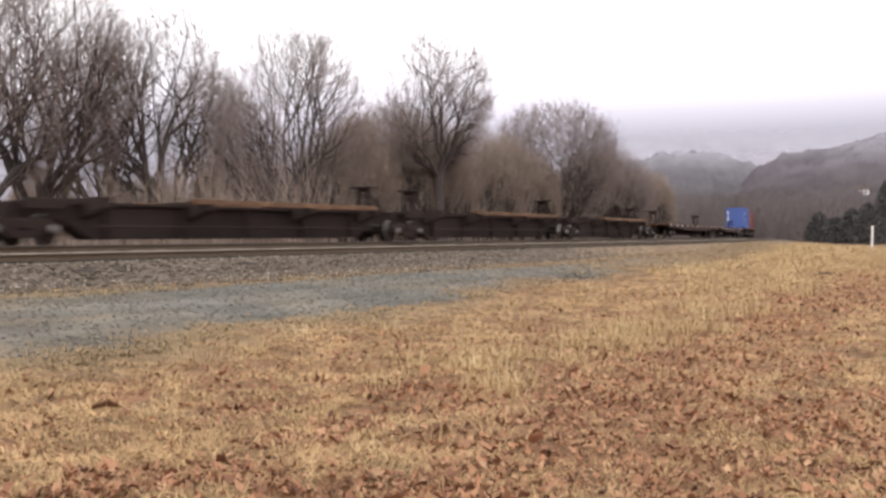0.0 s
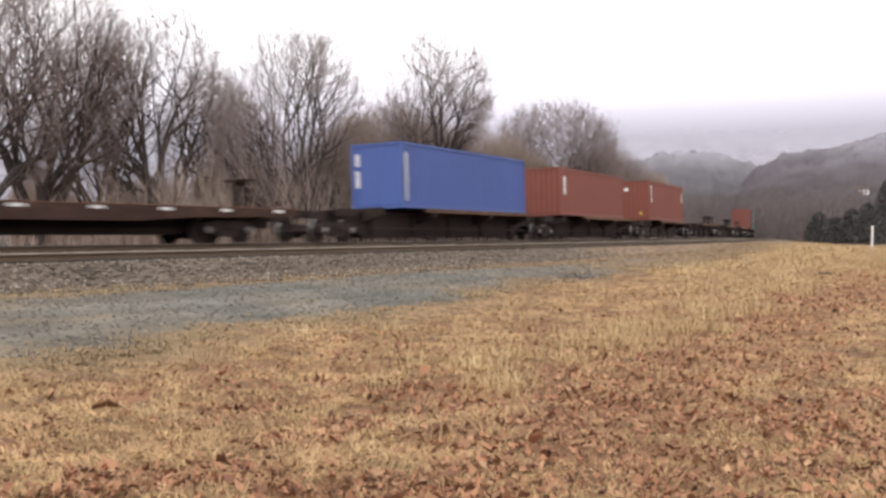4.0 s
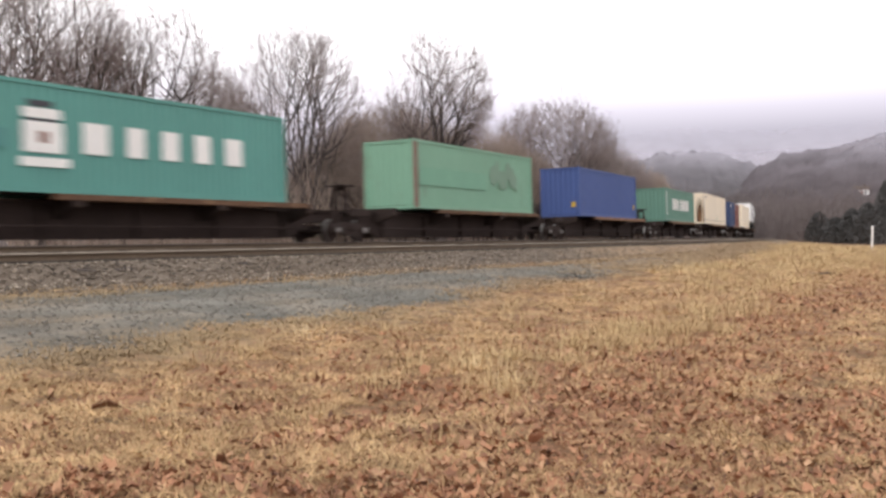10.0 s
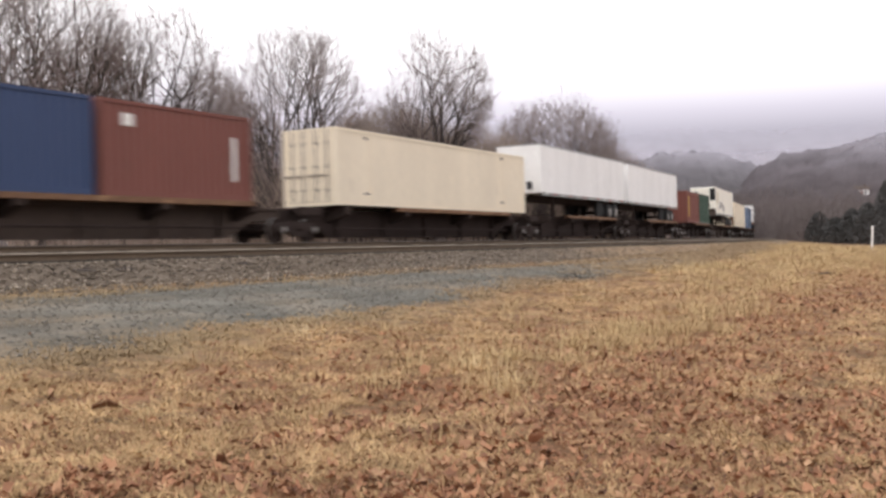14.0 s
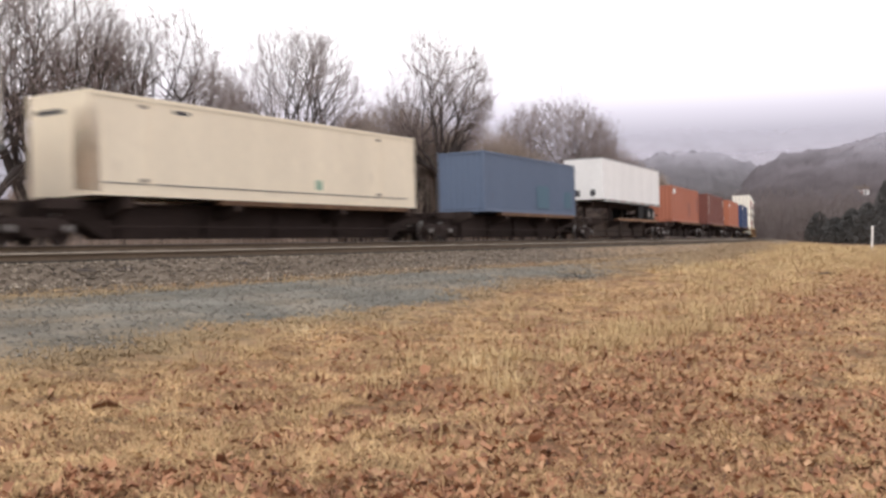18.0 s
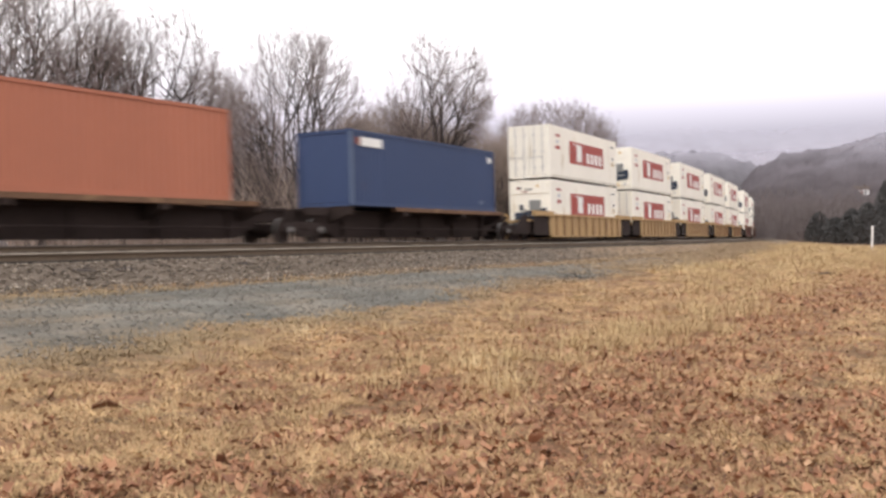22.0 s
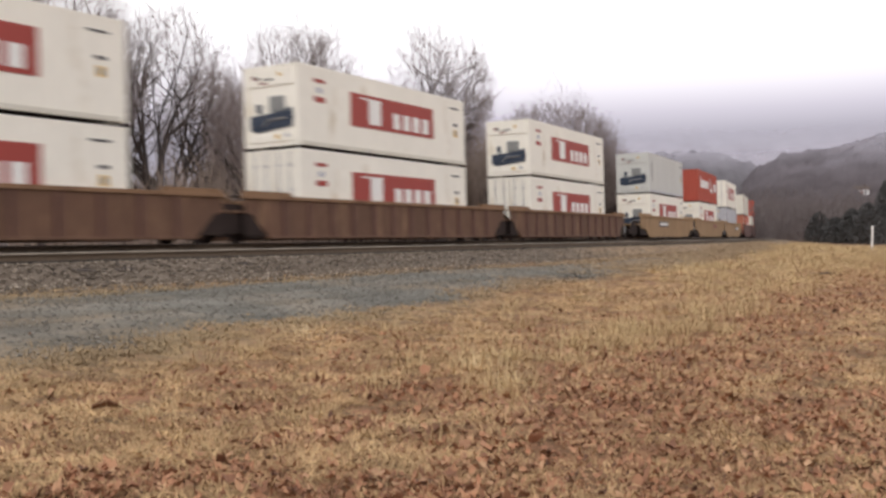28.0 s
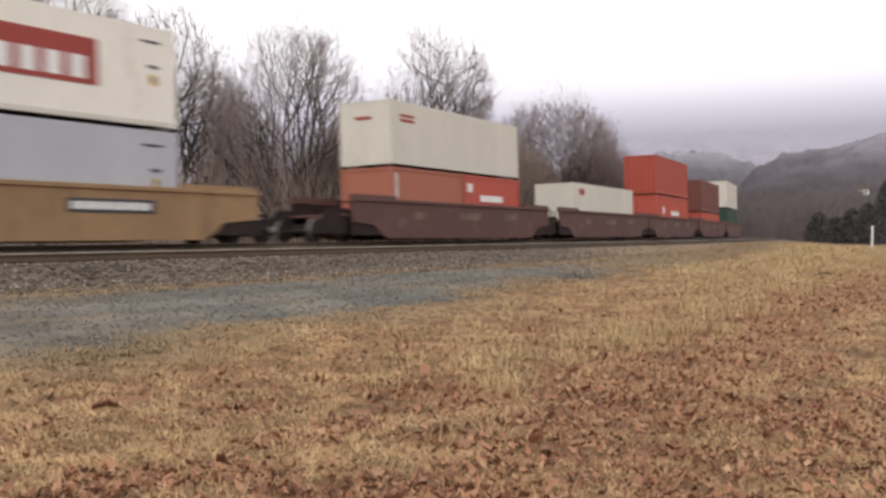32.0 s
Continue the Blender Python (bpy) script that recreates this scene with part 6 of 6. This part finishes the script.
for s, up, low in ((592.6, "doors", "reefer"), (608.5, "reefer", "doors"), (624.5, "reefer", "reefer"), (640.4, "reefer", "reefer"), (656.3, "reefer", "doors"),
                   (678.7, "reefer", "reefer"), (702.2, "reefer", "doors"), (722.0, "reefer", "doors"), (741.6, "reefer", "doors")):
    liner(s, UP, up, "cream-white refrigerated container with a red name board")
    liner(s, WELL, low, "cream-white refrigerated container seated in a well car")
for i, s in enumerate((592.6, 608.5, 624.5, 640.4, 656.3)):
    well_car(s - 1.15 if i else s - 3.4, 16.0 if i else 18.25, 10.7 if i else 12.4, M_WELL_YELLOW, "weathered yellow ribbed well car", 10, i == 4, rib_mat=M_CHORD)
well_car(676.0, 18.2, 12.6, M_WELL_BROWN, "dark brown ribbed well car", 10, True, chord=M_CHORD, rib_mat=M_WELL_MAROON, top=1.5, skirt=True)
for i, s in enumerate((702.2, 722.0, 741.6)):
    well_car(s - 3.6, 19.75, 16.3, M_WELL_BROWN, "rust-brown ribbed well car with a long top chord", 12, i == 2, chord=M_CHORD, rib_mat=M_WELL_MAROON, top=1.5, skirt=True)
liner(765.15, UP, "reefer", "plain light grey refrigerated container", "grey", False)
liner(765.15, WELL, "reefer", "cream-white refrigerated container seated in a well car")
GULL = container(785.1, C40, HC, "red", UP, label="red shipping container with large white lettering blocks",
                 side=wordmark(1.3, 1.3, (0.62, 0.62, 0.72, 0.52, 0.52, 0.56, 0.56), 0.72, M_MARK, 0.16) + [(1.25, 1.3, 0.14, 1.0, M_MARK, "marking")] + wordmark(9.75, 1.2, (0.52, 0.5, 0.56), 0.75, M_MARK, 0.16)
                 + [(11.3, 2.35, 0.5, 0.09, M_MARK, "marking"), (11.5, 2.2, 0.18, 0.12, M_MARK, "marking")])
for outline in ([(7.0, 2.38), (7.35, 2.3), (7.75, 2.0), (8.25, 1.72), (8.75, 1.66), (8.7, 1.5), (8.15, 1.5), (7.7, 1.78), (7.3, 2.18)],
                [(7.15, 1.0), (7.35, 1.28), (7.8, 1.45), (8.35, 1.42), (8.8, 1.2), (9.2, 0.98), (9.1, 0.92), (8.6, 1.05), (8.2, 1.18), (7.7, 1.1)]):
    part("emblem", Shape().prism(outline, -1.232, -1.218), M_MARK, GULL, "white curved emblem")
liner(785.1, WELL, "reefer", "cream-white refrigerated container seated in a well car")
liner(805.0, UP, "doors", "cream-white refrigerated container with a red name board")
liner(805.0, WELL, "reefer", "cool grey refrigerated container seated in a well car", "coolgrey", False)
for i, s in enumerate((765.0, 785.1, 805.0)):
    tan = well_car(s - 4.0, 19.9, 13.4, M_WELL_TAN, "smooth tan well car with tapered ends", 0, i == 2, True, top=1.6)
    if i == 1:
        for k in range(3):
            part("marking", Shape().box(11.6 + 0.75 * k, 12.2 + 0.75 * k, -1.468, -1.455, 0.95, 1.3), PAINT["oxide"], tan, "faded red block")
    else:
        x0 = 6.2 if i == 0 else 12.1
        plate = part("sign_plate", Shape().box(x0, x0 + 3.0, -1.478, -1.455, 0.86, 1.25, 0.005), M_DARKMARK, tan, "dark framed plate with pale blocks")
        for k in range(6):
            part("marking", Shape().box(x0 + 0.16 + 0.45 * k, x0 + 0.52 + 0.45 * k, -1.486, -1.476, 0.95, 1.16), M_MARK, plate)
container(828.8, C40, 2.6, "cream", WELL + 2.6 + 0.11, True, label="cream container with a small red mark", side=[(0.8, 1.95, 1.1, 0.12, M_BANNER, "lettering_bar"), (0.8, 1.75, 1.1, 0.12, M_BANNER, "lettering_bar")], front=[(-0.3, 1.85, 0.75, 0.12, M_BANNER, "lettering_bar")])
container(828.8, C20, 2.6, "orange", WELL, label="short orange-red container in a well car", side=[(0.3, 1.25, 0.14, 1.1, M_MARK, "lettering_bar")])
container(835.0, C20, 2.6, "scarlet", WELL, label="short scarlet container with white blocks", side=[(0.3, 1.8, 0.5, 0.4, M_MARK, "marking"), (1.6, 1.4, 2.4, 0.3, M_MARK, "marking")])
container(849.1, C40, HC, "cream", WELL, True, label="cream container seated in a maroon well car", side=[(0.9, 2.2, 0.9, 0.35, M_BANNER, "marking")])
container(868.3, C40, HC, "red", UP, label="red shipping container on top of another")
container(868.3, C40, HC, "scarlet", WELL, label="scarlet shipping container with white blocks", side=[(2.0, 1.5, 0.6, 0.5, M_MARK, "marking"), (5.0, 1.4, 3.0, 0.35, M_MARK, "marking")])
container(887.6, C40, HC, "brown", UP - 0.9, label="brown shipping container on top of another")
container(887.6, C40, HC - 0.9, "scarlet", WELL, label="low red container in a maroon well car")
container(907.2, C40, HC, "cream", UP, True, label="cream container above a green one")
container(907.2, C40, HC, "darkgreen", WELL, label="dark green container in a maroon well car")
for i, s in enumerate((828.8, 849.1, 868.0, 887.6, 907.2)):
    maroon = well_car(s - 3.6, 19.6, 13.2, M_WELL_MAROON, "dark maroon smooth well car with worn paint", 0, i == 4, True, top=1.6)
    for x0, w in ((5.0, 0.9), (9.0, 0.5), (9.7, 1.3), (13.4, 1.7)):
        part("marking", Shape().box(x0, x0 + w, -1.468, -1.455, 0.82 + 0.01 * x0, 1.12 + 0.01 * x0), M_WORN, maroon, "worn pale lettering block")

# ---- small things beside the line ----
px, py = at_bearing(0.4305, 88)
pz = float(ground_z(np.array([px]), np.array([py]))[0][0])
post = tagged(new("marker_post", Shape().box(-0.09, 0.09, -0.06, 0.06, -0.2, 2.1, 0.03).mesh("marker_post", M_MARK)), "white painted marker post standing in dry grass", "post")
post.matrix_basis = pose(px, py, pz, 0, 2.5, 20)


bx, by = at_bearing(0.381, 33)
bz = float(ground_z(np.array([bx]), np.array([by]))[0][0])
branch = tagged(new("fallen_branch", Shape().tube((-0.55, 0, 0.05), (0.1, 0.05, 0.08), 0.035, 0.028, 6).tube((0.1, 0.05, 0.08), (0.65, -0.05, 0.05), 0.028, 0.012, 6)
                    .tube((0.05, 0.04, 0.08), (0.35, 0.3, 0.12), 0.016, 0.008, 5).mesh("fallen_branch", M_BARK)), "dark fallen branch lying in the dry grass", "branch")
branch.matrix_basis = pose(bx, by, bz, 0, 0, 8)
wx, wy = at_bearing(0.131, 26)
wz = float(ground_z(np.array([wx]), np.array([wy]))[0][0])
weed_shape = Shape()
for k in range(60):
    ang, ln = random.uniform(0, 6.28), random.uniform(0.08, 0.3)
    ox, oy = random.gauss(0, 0.35), random.gauss(0, 0.15)
    weed_shape.tube((ox, oy, 0), (ox + 0.5 * ln * math.cos(ang), oy + 0.5 * ln * math.sin(ang), ln), 0.007, 0.003, 3, False)
weed = tagged(new("weed_clump", weed_shape.mesh("weed_clump", M_BARK)), "dark withered weeds at the lane's edge", "plant")
weed.matrix_basis = pose(wx, wy, wz)


def far_house(b, d, z, label):
    """A small white house on the wooded slope: walls, roof, windows, door, chimney."""
    house = tagged(new("house"), label, "house")
    x, y = at_bearing(b, d)
    house.matrix_basis = pose(x, y, z, 0, 0, -18)
    part("wall", Shape().box(-2.7, 2.7, -2.2, 2.2, -6, 2.4).prism([(-2.2, 2.4), (2.2, 2.4), (0, 3.7)], -2.65, 2.65, "x"), M_WHITE, house, "white clapboard wall")
    roof = part("roof", Shape().prism([(-2.5, 2.3), (0, 3.8), (2.5, 2.3), (2.5, 2.48), (0, 4.0), (-2.5, 2.48)], -3.0, 3.0, "x"), M_GRIME, house, "grey shingled roof")
    part("chimney", Shape().box(0.9, 1.4, -0.3, 0.2, 3.4, 4.8, 0.02), M_GRIME, roof, "grey chimney")
    for wx in (-1.7, 1.4):
        w = part("window", Shape().box(wx - 0.45, wx + 0.45, -2.24, -2.19, 0.8, 2.0), M_MARK, house)
        part("pane", Shape().box(wx - 0.36, wx + 0.36, -2.25, -2.23, 0.88, 1.92), M_BLACK, w, "dark pane")
    part("door", Shape().box(-0.45, 0.45, -2.24, -2.19, -0.05, 2.0), PAINT["brown"], house, "brown door")


far_house(0.4207, 396, 17.6, "small white house among bare trees on the hillside")


def stick(b, d, length, turn, label):
    """A fallen branch with a side shoot."""
    x, y = at_bearing(b, d)
    h = length / 2
    ob = tagged(new("fallen_branch", Shape().tube((-h, 0, 0.03), (-0.1 * h, 0.06, 0.06), 0.03, 0.026, 6).tube((-0.1 * h, 0.06, 0.06), (h, -0.04, 0.03), 0.026, 0.01, 6)
                .tube((0.1 * h, 0.05, 0.06), (0.5 * h, 0.25, 0.1), 0.014, 0.006, 5).mesh("fallen_branch", M_BARK)), label, "branch")
    ob.matrix_basis = pose(x, y, float(ground_z(np.array([x]), np.array([y]))[0][0]), 0, 0, turn)


stick(-0.366, 20.4, 0.75, 6, "dark stick lying in the strip of dead grass beside the lane")
stick(-0.203, 24.5, 0.6, -8, "short dark stick on the lane's grassy rim")
stick(-0.318, 21.4, 0.45, 25, "dark twig lying on crushed stone")


def curled_leaf(b, d, size, turn, label):
    """One large leaf, curled along its rib, lying on the grass."""
    x, y = at_bearing(b, d)
    V, F = [], []
    for i in range(9):
        u = i / 8
        half = 0.5 * size * math.sin(math.pi * (0.08 + 0.86 * u)) * (1.0 if i % 2 else 0.72)
        for j in range(5):
            w = j / 2 - 1
            V.append(((u - 0.5) * 1.5 * size, half * w * 0.85, 0.02 + half * 0.8 * w * w + 0.12 * size * math.sin(3 * u)))
    for i in range(8):
        for j in range(4):
            F.append((5 * i + j, 5 * i + j + 1, 5 * i + j + 6, 5 * i + j + 5))
    ob = tagged(new("curled_leaf", raw_mesh("curled_leaf", np.array(V), F, M_LEAFDRY, True)), label, "leaf")
    ob.matrix_basis = pose(x, y, float(ground_z(np.array([x]), np.array([y]))[0][0]) + 0.015, 0, 0, turn)


curled_leaf(-0.342, 7.6, 0.15, 20, "large curled brown leaf lying on matted grass")
curled_leaf(-0.009, 7.0, 0.15, 55, "dark curled leaf standing on edge in dry grass")


def motions():
    """The train runs along the bend; its wheels turn."""
    times = [0.5 * i for i in range(65)]
    for ob, s, length, height in MOVERS:
        lift = Matrix.Translation((0, 0, height))
        walk(ob, [(t, car_pose(s - run(t), length) @ lift) for t in times])
    lead = WHEELSETS[0]
    walk(lead, [(i / 30, Matrix.Rotation(-radians(80.0 * i), 4, "Y")) for i in range(961)])
    for w in WHEELSETS[1:]:
        w.rotation_mode = "QUATERNION"
        w.animation_data_create()
        w.animation_data.action = lead.animation_data.action
        w.animation_data.action_slot = lead.animation_data.action_slot


motions()
